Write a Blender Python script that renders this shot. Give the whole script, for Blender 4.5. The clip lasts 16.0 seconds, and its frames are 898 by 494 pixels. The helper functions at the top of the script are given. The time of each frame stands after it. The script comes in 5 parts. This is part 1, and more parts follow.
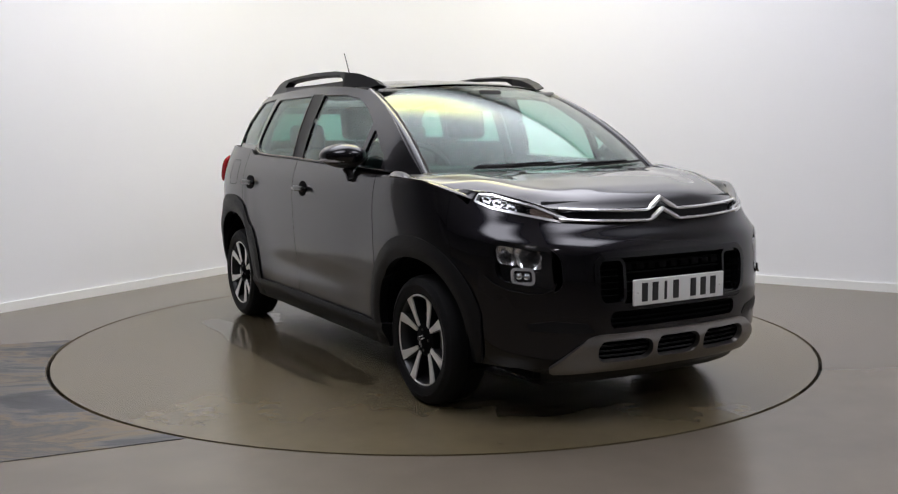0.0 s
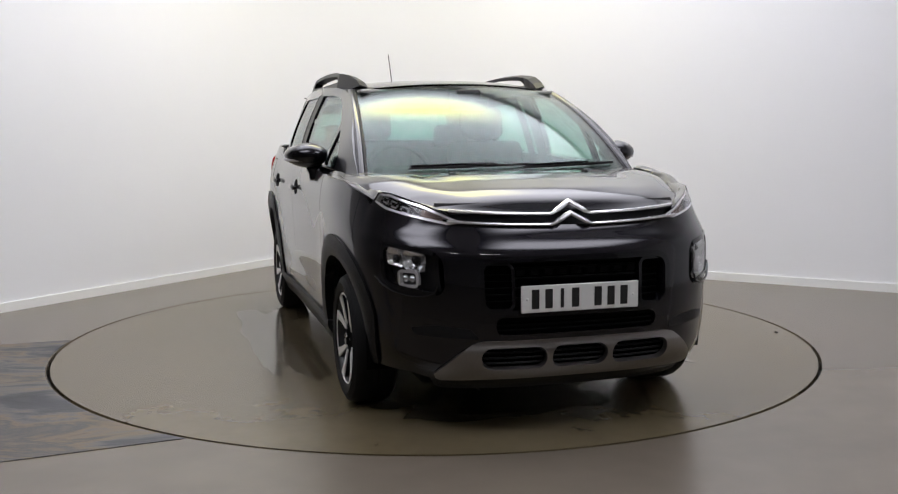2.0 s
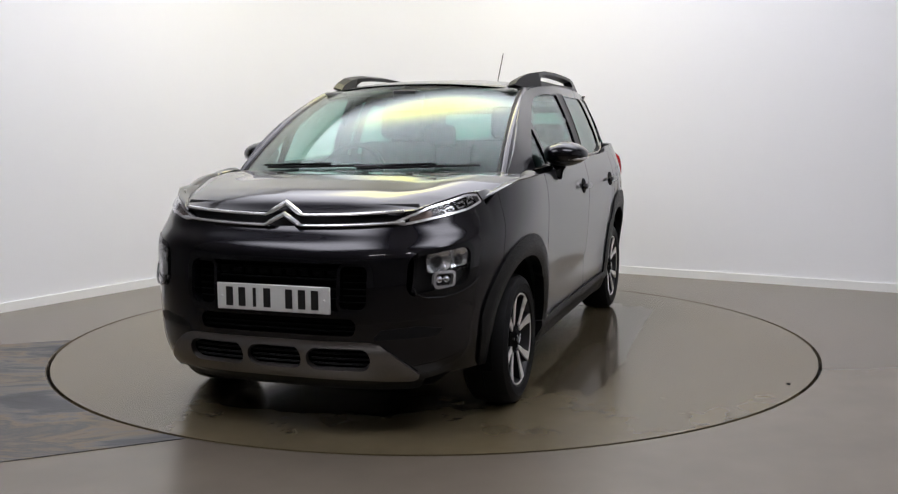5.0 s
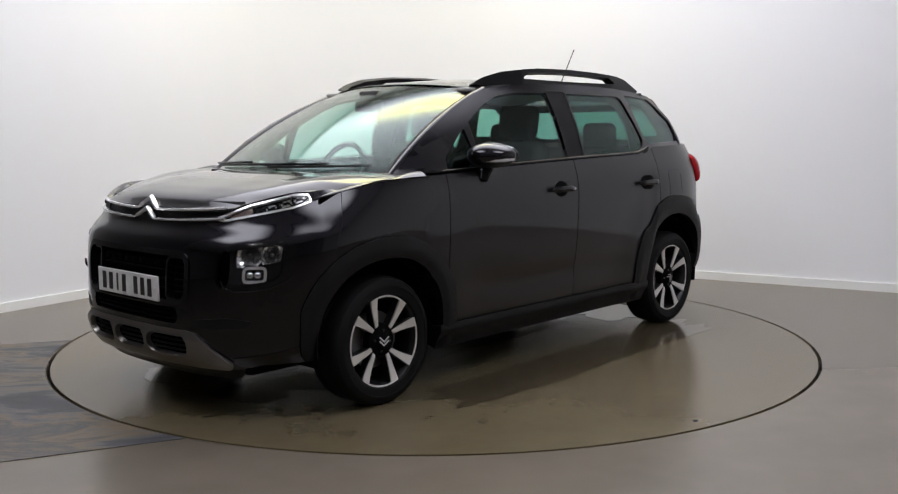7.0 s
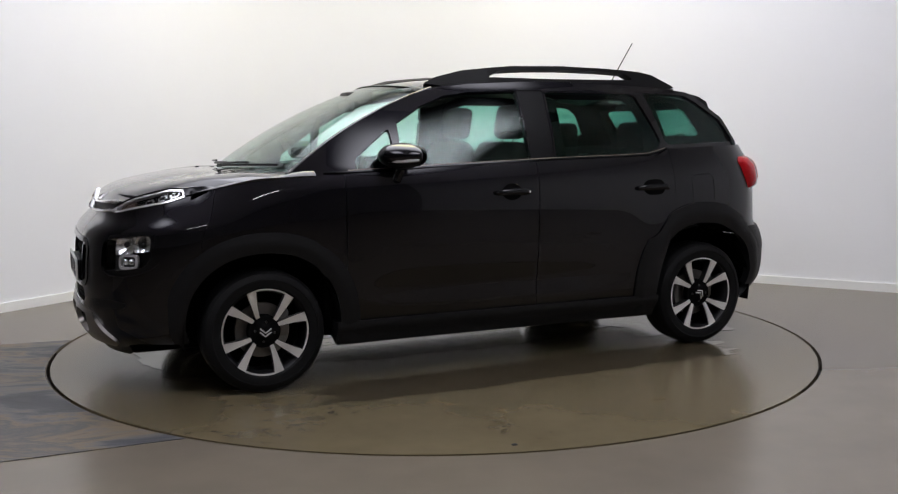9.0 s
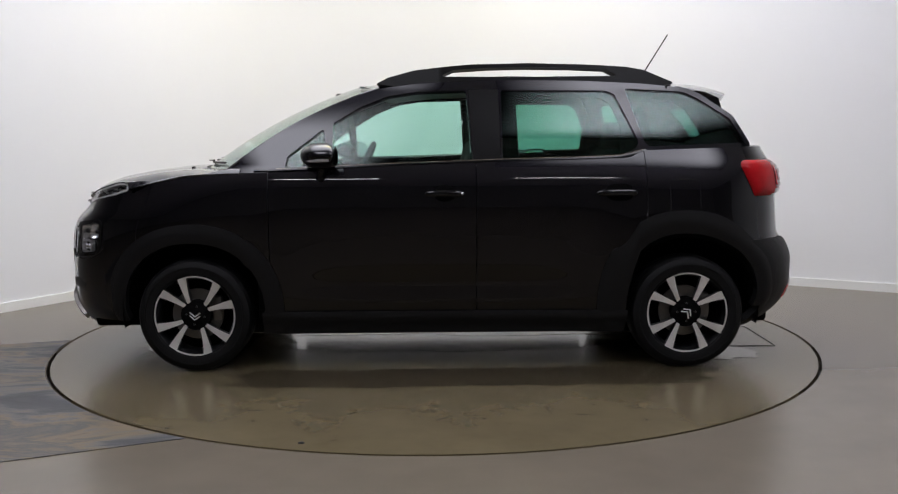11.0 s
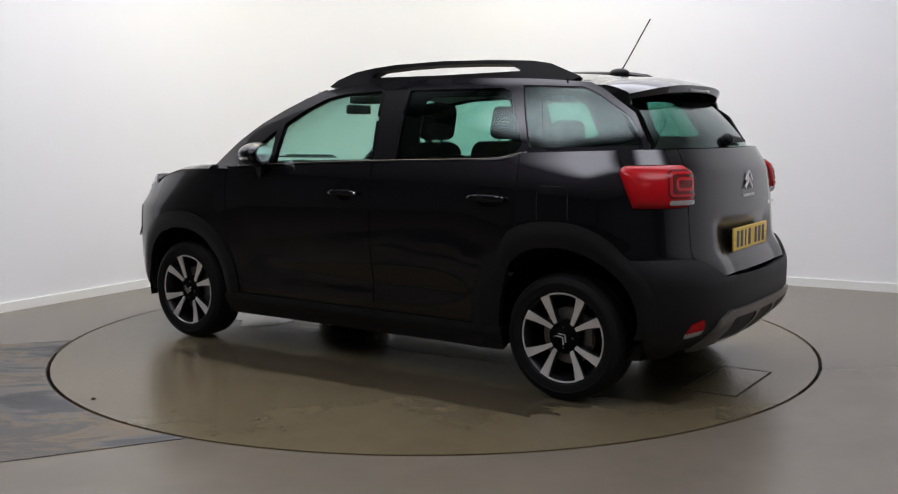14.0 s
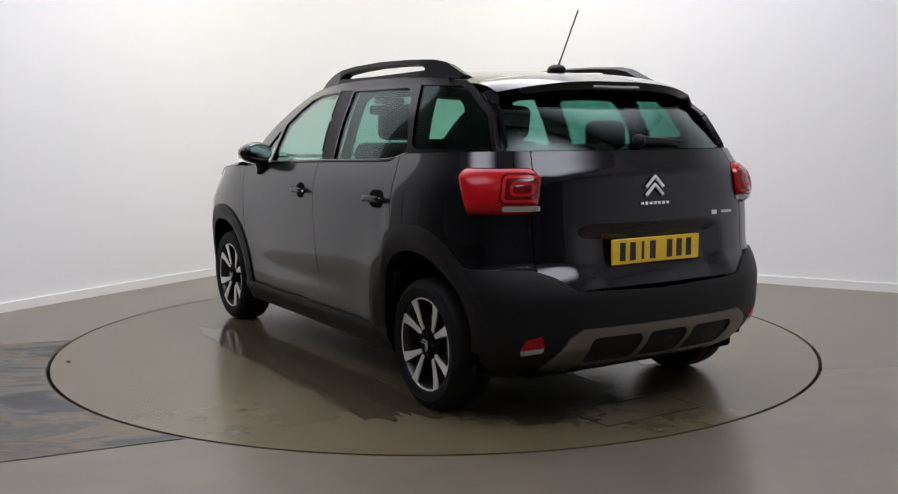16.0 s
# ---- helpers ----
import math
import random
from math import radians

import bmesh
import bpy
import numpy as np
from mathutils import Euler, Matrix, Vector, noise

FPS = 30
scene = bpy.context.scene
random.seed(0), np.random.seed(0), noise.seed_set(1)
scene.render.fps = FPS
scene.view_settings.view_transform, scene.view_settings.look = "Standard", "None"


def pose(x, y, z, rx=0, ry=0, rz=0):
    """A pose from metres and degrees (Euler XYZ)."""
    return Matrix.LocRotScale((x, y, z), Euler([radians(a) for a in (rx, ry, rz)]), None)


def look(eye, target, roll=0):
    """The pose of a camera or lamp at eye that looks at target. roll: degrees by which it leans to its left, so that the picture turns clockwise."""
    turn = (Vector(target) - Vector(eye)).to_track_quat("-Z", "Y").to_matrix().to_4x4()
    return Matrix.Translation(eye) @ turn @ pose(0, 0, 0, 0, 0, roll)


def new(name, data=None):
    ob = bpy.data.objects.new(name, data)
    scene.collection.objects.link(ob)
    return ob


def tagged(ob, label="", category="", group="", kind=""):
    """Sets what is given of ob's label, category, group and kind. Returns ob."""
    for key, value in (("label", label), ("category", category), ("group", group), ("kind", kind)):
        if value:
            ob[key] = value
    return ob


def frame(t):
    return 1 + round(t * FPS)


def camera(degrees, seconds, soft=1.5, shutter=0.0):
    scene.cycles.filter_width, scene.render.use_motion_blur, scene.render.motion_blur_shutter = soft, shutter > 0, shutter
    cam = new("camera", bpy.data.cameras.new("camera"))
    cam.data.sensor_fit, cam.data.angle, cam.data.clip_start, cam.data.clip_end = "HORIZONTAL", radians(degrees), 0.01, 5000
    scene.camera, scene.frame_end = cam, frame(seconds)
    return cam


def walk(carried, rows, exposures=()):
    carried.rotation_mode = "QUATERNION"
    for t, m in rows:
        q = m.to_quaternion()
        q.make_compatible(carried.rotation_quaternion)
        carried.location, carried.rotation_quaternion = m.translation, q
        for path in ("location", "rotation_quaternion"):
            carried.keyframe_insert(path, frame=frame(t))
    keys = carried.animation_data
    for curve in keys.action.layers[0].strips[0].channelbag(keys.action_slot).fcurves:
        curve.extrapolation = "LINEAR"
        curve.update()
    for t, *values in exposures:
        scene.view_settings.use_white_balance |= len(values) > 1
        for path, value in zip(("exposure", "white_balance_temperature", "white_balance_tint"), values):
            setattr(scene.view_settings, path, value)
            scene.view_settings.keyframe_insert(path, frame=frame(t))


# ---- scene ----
# camera on a tripod, standing still
cam = camera(49.98, 16.0, soft=1.2)
EYE = pose(0, -5.883, 1.254, 90 - 6.747, 0, -0.81) @ pose(0, 0, 0, 0, 0, -0.313)
walk(cam, [(0, EYE), (16.0, EYE)])
scene.view_settings.exposure = 0.0

# ---- light: ceiling lamps of the studio
world = bpy.data.worlds.new("studio_world")
world.use_nodes = True
scene.world = world
world.node_tree.nodes["Background"].inputs[0].default_value = (0.9, 0.95, 1.0, 1)
world.node_tree.nodes["Background"].inputs[1].default_value = 0.04

CEIL = 4.2
PANEL_ALL, PANEL_MID, PANEL_FRONT = 4.6, 5.0, 6.6   # the luminous ceiling panels: overall, extra in the first one's middle, and the pair before the turntable


def area(name, loc, target, sx, sy, power, col):
    d = bpy.data.lights.new(name, "AREA")
    d.shape, d.size, d.size_y, d.energy, d.color = "RECTANGLE", sx, sy, power, col
    o = new(name, d)
    o.matrix_world = look(loc, target)
    return o


COOL = (0.975, 0.96, 1.0)
LAMPS = [(-1.4, -7.2, 1.3, 0.06, 14, COOL), (1.6, -7.2, 1.3, 0.06, 14, COOL)]
for lx, ly, sx, sy, pw, col in LAMPS:
    area("ceiling_lamp", (lx, ly, CEIL - 0.13), (lx, ly, 0), sx, sy, pw, col)


# ---- materials
def mat(name, col, rough=0.5, metal=0.0, coat=0.0, var=0.0, scale=8.0, bump=0.0, bscale=200.0, col2=None, stretch=(1, 1, 1), spec=0.5, coat_rough=0.03, rvar=0.0, detail=6):
    m = bpy.data.materials.new(name)
    m.use_nodes = True
    nt = m.node_tree
    b = nt.nodes["Principled BSDF"]
    b.inputs["Base Color"].default_value = (*col, 1)
    b.inputs["Roughness"].default_value = rough
    b.inputs["Metallic"].default_value = metal
    b.inputs["Coat Weight"].default_value = coat
    b.inputs["Coat IOR"].default_value = 1.5
    b.inputs["Coat Roughness"].default_value = coat_rough
    b.inputs["Specular IOR Level"].default_value = spec
    if var or bump or rvar:
        tc = nt.nodes.new("ShaderNodeTexCoord")
        mp = nt.nodes.new("ShaderNodeMapping")
        mp.inputs["Scale"].default_value = stretch
        nt.links.new(tc.outputs["Object"], mp.inputs[0])
        if var or rvar:
            n = nt.nodes.new("ShaderNodeTexNoise")
            n.inputs["Scale"].default_value = scale
            n.inputs["Detail"].default_value = detail
            n.inputs["Roughness"].default_value = 0.65
            nt.links.new(mp.outputs[0], n.inputs["Vector"])
            r = nt.nodes.new("ShaderNodeValToRGB")
            r.color_ramp.elements[0].position, r.color_ramp.elements[1].position = 0.1, 0.9
            c2 = col2 or tuple(c * (1 - var) for c in col)
            r.color_ramp.elements[0].color, r.color_ramp.elements[1].color = (*c2, 1), (*col, 1)
            nt.links.new(n.outputs[0], r.inputs[0])
            nt.links.new(r.outputs[0], b.inputs["Base Color"])
            if rvar:
                mr = nt.nodes.new("ShaderNodeMapRange")
                mr.inputs["From Min"].default_value, mr.inputs["From Max"].default_value = 0.1, 0.9
                mr.inputs["To Min"].default_value, mr.inputs["To Max"].default_value = rough - rvar, rough + rvar
                nt.links.new(n.outputs[0], mr.inputs[0])
                nt.links.new(mr.outputs[0], b.inputs["Roughness"])
        if bump:
            n2 = nt.nodes.new("ShaderNodeTexNoise")
            n2.inputs["Scale"].default_value = bscale
            n2.inputs["Detail"].default_value = 3
            nt.links.new(mp.outputs[0], n2.inputs["Vector"])
            bp = nt.nodes.new("ShaderNodeBump")
            bp.inputs["Strength"].default_value = bump
            bp.inputs["Distance"].default_value = 0.002
            nt.links.new(n2.outputs[0], bp.inputs["Height"])
            nt.links.new(bp.outputs[0], b.inputs["Normal"])
    return m


def glass_mat(name, tint, f0=0.035):
    m = bpy.data.materials.new(name)
    m.use_nodes = True
    nt = m.node_tree
    nt.nodes.clear()
    out = nt.nodes.new("ShaderNodeOutputMaterial")
    mix = nt.nodes.new("ShaderNodeMixShader")
    lw = nt.nodes.new("ShaderNodeLayerWeight")
    lw.inputs[0].default_value = 0.5
    pw = nt.nodes.new("ShaderNodeMath")
    pw.operation = "POWER"
    pw.inputs[1].default_value = 4.4
    nt.links.new(lw.outputs["Facing"], pw.inputs[0])
    fr = nt.nodes.new("ShaderNodeMath")
    fr.operation = "MULTIPLY_ADD"
    fr.inputs[1].default_value, fr.inputs[2].default_value = 0.92, f0
    nt.links.new(pw.outputs[0], fr.inputs[0])
    tr = nt.nodes.new("ShaderNodeBsdfTransparent")
    tr.inputs[0].default_value = (*tint, 1)
    gl = nt.nodes.new("ShaderNodeBsdfGlossy")
    gl.inputs["Roughness"].default_value = 0.02
    nt.links.new(fr.outputs[0], mix.inputs[0])
    nt.links.new(tr.outputs[0], mix.inputs[1])
    nt.links.new(gl.outputs[0], mix.inputs[2])
    nt.links.new(mix.outputs[0], out.inputs[0])
    return m


PAINT = mat("black_metallic_paint", (0.0066, 0.0060, 0.0092), 0.36, 0.85, 0.9, 0.35, 900, 0.0, coat_rough=0.02, spec=0.3)
GLOSS = mat("gloss_black_plastic", (0.006, 0.006, 0.007), 0.14, 0, 0.4, 0.2, 40, spec=0.15)
CLAD = mat("grained_black_plastic", (0.0075, 0.0075, 0.0082), 0.46, 0, 0, 0.3, 30, 0.4, 900, spec=0.22)
FRAMEM = mat("satin_black_frame", (0.0062, 0.006, 0.0068), 0.36, 0, 0, 0.25, 60, spec=0.16)
# near-black: puts the shade of openings and cabin into the colour, also black parts
DARK = mat("black_and_cavity_shade", (0.0028, 0.0028, 0.003), 0.8, 0, 0, 0.3, 20, spec=0.06)
RUBBER = mat("tyre_rubber", (0.0052, 0.0052, 0.0056), 0.65, 0, 0, 0.35, 40, 0.4, 300, spec=0.18)
CHROME = mat("chrome", (0.90, 0.90, 0.91), 0.2, 0.7, 0, 0.05, 20)
BRONZE = mat("seal_highlight", (0.34, 0.29, 0.22), 0.3, 0.8, 0, 0.1, 30)
ALLOY = mat("machined_alloy", (0.76, 0.74, 0.71), 0.36, 0.5, 0, 0.12, 60)
RIMBLK = mat("black_alloy", (0.006, 0.006, 0.007), 0.4, 0.0, 0.1, 0.2, 40)
SILVER = mat("satin_silver_plastic", (0.25, 0.235, 0.22), 0.32, 0.92, 0, 0.15, 60, 0.15, 900)
STEEL = mat("brake_steel", (0.22, 0.21, 0.20), 0.45, 0.8, 0, 0.3, 60)
RED = mat("red_lens", (0.46, 0.008, 0.012), 0.2, 0, 0.0, 0.35, 14, spec=0.2)
REDGD = mat("red_light_guide", (0.50, 0.010, 0.014), 0.15, 0, 0.3, 0.2, 20)
REDDK = mat("dark_red_lens", (0.13, 0.003, 0.005), 0.12, 0, 0.4, 0.3, 20)
CLEARL = mat("clear_lens_plastic", (0.55, 0.53, 0.53), 0.12, 0.3, 0.8, 0.2, 60)
AMBER = mat("amber_indicator", (0.16, 0.115, 0.095), 0.2, 0.4, 0.6, 0.2, 60)
REFLECT = mat("lamp_reflector", (0.85, 0.86, 0.87), 0.16, 0.9, 0, 0.3, 50)
PLATEW = mat("white_plate", (0.72, 0.72, 0.69), 0.35, 0, 0.2, 0.06, 30)
PLATEY = mat("yellow_plate", (0.78, 0.50, 0.02), 0.35, 0, 0.2, 0.06, 30)
INK = mat("plate_ink", (0.012, 0.012, 0.012), 0.4, 0, 0, 0.2, 30)
FABRIC = mat("dark_seat_fabric", (0.022, 0.021, 0.022), 0.9, 0, 0, 0.35, 60, 0.4, 500)
TRIMM = mat("interior_trim", (0.030, 0.030, 0.031), 0.6, 0, 0, 0.25, 30, 0.3, 600)
LINER = mat("pale_headliner", (0.42, 0.41, 0.38), 0.9, 0, 0, 0.12, 40, 0.2, 500)
GLASS = glass_mat("green_tinted_glass", (0.82, 0.955, 0.92), 0.03)
WSCREEN = glass_mat("windscreen_glass", (0.78, 0.91, 0.86), 0.024)
PRIVACY = glass_mat("privacy_glass", (0.55, 0.77, 0.71), 0.036)
REARGL = glass_mat("rear_screen_glass", (0.45, 0.67, 0.62), 0.05)
MIRRORM = mat("mirror_silvering", (0.42, 0.47, 0.46), 0.03, 1.0, 0, 0.02, 5)
LENS = glass_mat("lamp_cover_glass", (0.985, 0.985, 0.99), 0.014)
WALLM = mat("white_painted_wall", (0.80, 0.80, 0.815), 0.6, 0, 0, 0.03, 1.3, 0.12, 120)
BASEM = mat("white_baseboard_paint", (0.82, 0.82, 0.80), 0.4, 0, 0, 0.05, 6)
# grey of the added walls out of view, set for the car's dark reflections
UNSEENM = mat("unseen_grey_wall", (0.33, 0.32, 0.31), 0.8, 0, 0, 0.3, 2)
CEILM = mat("ceiling_paint", (0.80, 0.80, 0.79), 0.8, 0, 0, 0.06, 2)
FLOORM = mat("resin_floor", (0.160, 0.134, 0.103), 0.27, 0, 0, 0.02, 1.5, 0.04, 60, (0.112, 0.094, 0.074), detail=3)
TABLEM = mat("turntable_resin", (0.148, 0.121, 0.073), 0.25, 0, 0, 0.02, 1.6, 0.04, 60, (0.080, 0.062, 0.033), detail=4)
LAMPDK = mat("lamp_inner_grey", (0.035, 0.035, 0.037), 0.25, 0.3, 0, 0.3, 40)
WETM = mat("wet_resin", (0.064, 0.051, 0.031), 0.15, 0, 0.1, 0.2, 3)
DRYM = mat("pale_dried_drips", (0.36, 0.35, 0.33), 0.12, 0, 0, 0.3, 25)
GAPM = mat("gap_black", (0.006, 0.006, 0.006), 0.9, 0, 0, 0.2, 10)
LAMPW = mat("lamp_housing", (0.75, 0.75, 0.74), 0.4, 0, 0, 0.05, 10)
SLATE = mat("slate_vinyl", (0.085, 0.085, 0.092), 0.5, 0, 0, 0.4, 3.0, 0.3, 60)


def slate_nodes():
    # slate sheet: dark grey with ochre veins drawn out along its length
    nt = SLATE.node_tree
    b = nt.nodes["Principled BSDF"]
    for l in list(b.inputs["Base Color"].links):
        nt.links.remove(l)
    tc = nt.nodes.new("ShaderNodeTexCoord")
    mp = nt.nodes.new("ShaderNodeMapping")
    mp.inputs["Rotation"].default_value = (0, 0, radians(-10))
    mp.inputs["Scale"].default_value = (0.55, 1.7, 1)
    n = nt.nodes.new("ShaderNodeTexNoise")
    n.inputs["Scale"].default_value, n.inputs["Detail"].default_value, n.inputs["Roughness"].default_value, n.inputs["Distortion"].default_value = 1.5, 8, 0.62, 0.9
    r = nt.nodes.new("ShaderNodeValToRGB")
    e = r.color_ramp.elements
    e[0].position, e[0].color = 0.38, (0.020, 0.021, 0.025, 1)
    e[1].position, e[1].color = 0.72, (0.20, 0.19, 0.17, 1)
    for p, c in ((0.45, (0.040, 0.041, 0.047, 1)), (0.49, (0.10, 0.096, 0.092, 1)), (0.53, (0.15, 0.110, 0.062, 1)), (0.57, (0.055, 0.054, 0.056, 1)), (0.63, (0.13, 0.105, 0.073, 1))):
        el = e.new(p)
        el.color = c
    nt.links.new(tc.outputs["Object"], mp.inputs[0])
    nt.links.new(mp.outputs[0], n.inputs["Vector"])
    nt.links.new(n.outputs[0], r.inputs[0])
    nt.links.new(r.outputs[0], b.inputs["Base Color"])


slate_nodes()


def diffuser_mat(name, hx, hy, base, mid):
    # luminous ceiling diffuser: cool white, fading towards its rim, with the warm glow of a lamp behind its middle
    m = bpy.data.materials.new(name)
    m.use_nodes = True
    nt = m.node_tree
    nt.nodes.clear()

    def math_node(op, a, b):
        n = nt.nodes.new("ShaderNodeMath")
        n.operation = op
        for i, v in enumerate((a, b)):
            if isinstance(v, (int, float)):
                n.inputs[i].default_value = v
            else:
                nt.links.new(v, n.inputs[i])
        return n.outputs[0]

    def fade(v, lo, hi):
        n = nt.nodes.new("ShaderNodeMapRange")
        n.interpolation_type = "SMOOTHSTEP"
        for k, q in (("From Min", lo), ("From Max", hi), ("To Min", 1.0), ("To Max", 0.0)):
            n.inputs[k].default_value = q
        nt.links.new(v, n.inputs[0])
        return n.outputs[0]
    out = nt.nodes.new("ShaderNodeOutputMaterial")
    em = nt.nodes.new("ShaderNodeEmission")
    tc = nt.nodes.new("ShaderNodeTexCoord")
    sx = nt.nodes.new("ShaderNodeSeparateXYZ")
    nt.links.new(tc.outputs["Object"], sx.inputs[0])
    edge = math_node("MULTIPLY", fade(math_node("ABSOLUTE", sx.outputs[0], 0.0), hx * 0.35, hx), fade(math_node("ABSOLUTE", sx.outputs[1], 0.0), hy * 0.35, hy))
    mp = nt.nodes.new("ShaderNodeMapping")
    mp.inputs["Location"].default_value = (0.2, -1.15, 0)
    mp.inputs["Scale"].default_value = (0.75, 1.35, 0)
    ln = nt.nodes.new("ShaderNodeVectorMath")
    ln.operation = "LENGTH"
    nt.links.new(tc.outputs["Object"], mp.inputs[0])
    nt.links.new(mp.outputs[0], ln.inputs[0])
    glow = fade(ln.outputs["Value"], 0.15, 1.25)
    mx = nt.nodes.new("ShaderNodeMix")
    mx.data_type = "RGBA"
    mx.inputs["A"].default_value, mx.inputs["B"].default_value = (0.91, 0.912, 1.01, 1), (1.0, 0.91, 0.38, 1)
    nt.links.new(math_node("MULTIPLY", glow, 1.0 if mid else 0.0), mx.inputs["Factor"])
    nt.links.new(mx.outputs["Result"], em.inputs[0])
    nt.links.new(math_node("ADD", math_node("MULTIPLY", edge, base), math_node("MULTIPLY", glow, mid)), em.inputs[1])
    nt.links.new(em.outputs[0], out.inputs[0])
    return m


DIFFUSER = diffuser_mat("luminous_diffuser", 4.2, 2.5, PANEL_ALL, PANEL_MID)
DIFFUSER_F = diffuser_mat("luminous_diffuser_front", 1.8, 1.5, PANEL_FRONT, 0.0)


# ---- mesh helpers
def finish(name, me, material, parent=None, label="", sharp=40):
    me.materials.append(material)
    me.shade_smooth()
    me.set_sharp_from_angle(angle=radians(sharp))
    o = new(name, me)
    if parent:
        o.parent = parent
    if label:
        o["label"] = label
    return o


def part(name, bm, material, parent, label="", sharp=40):
    me = bpy.data.meshes.new(name)
    bm.normal_update()
    bm.to_mesh(me)
    bm.free()
    return finish(name, me, material, parent, label, sharp)


def pydata(name, verts, faces, material, parent=None, label="", sharp=40, fix=True):
    bm = bmesh.new()
    vs = [bm.verts.new(v) for v in verts]
    for f in faces:
        try:
            bm.faces.new([vs[i] for i in f])
        except ValueError:
            pass
    if fix:
        bmesh.ops.recalc_face_normals(bm, faces=bm.faces)
    return part(name, bm, material, parent, label, sharp)


def box(bm, cx, cy, cz, sx, sy, sz, bev=0.01, seg=2, rot=None):
    r = bmesh.ops.create_cube(bm, size=1)
    vs = r["verts"]
    for v in vs:
        v.co = Vector((v.co.x * sx, v.co.y * sy, v.co.z * sz))
    if bev:
        es = list({e for v in vs for e in v.link_edges})
        r2 = bmesh.ops.bevel(bm, geom=es, offset=bev, segments=seg, affect="EDGES", profile=0.5)
        vs = list({v for f in r2["faces"] for v in f.verts} | {v for v in vs if v.is_valid})
    for v in vs:
        co = v.co.copy()
        if rot:
            co = rot @ co
        v.co = co + Vector((cx, cy, cz))
    return vs


def boxpart(name, c, s, material, parent, label="", bev=0.01, seg=2, rot=None):
    bm = bmesh.new()
    box(bm, *c, *s, bev, seg, rot)
    return part(name, bm, material, parent, label)


def tube(name, path, w, h, material, parent=None, label="", n=10, up=(0, 0, 1), closed=False, taper=None):
    # sweep of an elliptic section along a path
    P = [Vector(p) for p in path]
    N = len(P)
    verts, faces = [], []
    for i, p in enumerate(P):
        a = P[(i - 1) % N] if closed else P[max(i - 1, 0)]
        b = P[(i + 1) % N] if closed else P[min(i + 1, N - 1)]
        d = (b - a).normalized()
        sd = d.cross(Vector(up))
        if sd.length < 1e-5:
            sd = d.cross(Vector((1, 0, 0)))
        sd.normalize()
        u2 = sd.cross(d)
        k = taper[i] if taper else 1
        for j in range(n):
            t = 2 * math.pi * j / n
            verts.append(p + sd * (math.cos(t) * w * k / 2) + u2 * (math.sin(t) * h * k / 2))
    for i in range(N if closed else N - 1):
        for j in range(n):
            a, b = i * n + j, i * n + (j + 1) % n
            c, d = ((i + 1) % N) * n + (j + 1) % n, ((i + 1) % N) * n + j
            faces.append((a, b, c, d))
    if not closed:
        faces += [tuple(range(n)), tuple(range((N - 1) * n, N * n))]
    return pydata(name, verts, faces, material, parent, label)


def lathe(name, prof, centre, sgn, material, parent, label="", n=56, sharp=40, span=None):
    # revolve (radius, out) pairs round the car's cross axis
    verts, faces = [], []
    a0, a1 = span or (0, 360)
    m = n + 1 if span else n
    for r, o in prof:
        for j in range(m):
            t = radians(a0 + (a1 - a0) * j / n)
            verts.append((centre[0] + r * math.cos(t), centre[1] + sgn * o, centre[2] + r * math.sin(t)))
    for i in range(len(prof) - 1):
        for j in range(n):
            k = (j + 1) % m
            faces.append((i * m + j, i * m + k, (i + 1) * m + k, (i + 1) * m + j))
    return pydata(name, verts, faces, material, parent, label, sharp)


# signed distances in a flat domain, negative inside
def d_box(a, b, cx, cy, hx, hy, r):
    qx, qy = np.abs(a - cx) - hx + r, np.abs(b - cy) - hy + r
    return np.hypot(np.maximum(qx, 0), np.maximum(qy, 0)) + np.minimum(np.maximum(qx, qy), 0) - r


def d_poly(a, b, pts, r=0.0):
    d = np.full(a.shape, 1e9)
    s = np.ones(a.shape)
    n = len(pts)
    for i in range(n):
        x0, y0 = pts[i]
        x1, y1 = pts[i - 1]
        ex, ey = x1 - x0, y1 - y0
        wx, wy = a - x0, b - y0
        t = np.clip((wx * ex + wy * ey) / (ex * ex + ey * ey), 0, 1)
        d = np.minimum(d, np.hypot(wx - ex * t, wy - ey * t))
        c1, c2, c3 = b >= y0, b < y1, ex * wy > ey * wx
        s = np.where((c1 & c2 & c3) | (~c1 & ~c2 & ~c3), -s, s)
    return s * d - r


def d_arch(a, b, cx, cz, r, n=2.0, kz=1.0):
    q = (np.abs((a - cx) / r) ** n + np.abs((b - cz) / (r * kz)) ** n) ** (1 / n)
    return (q - 1) * r


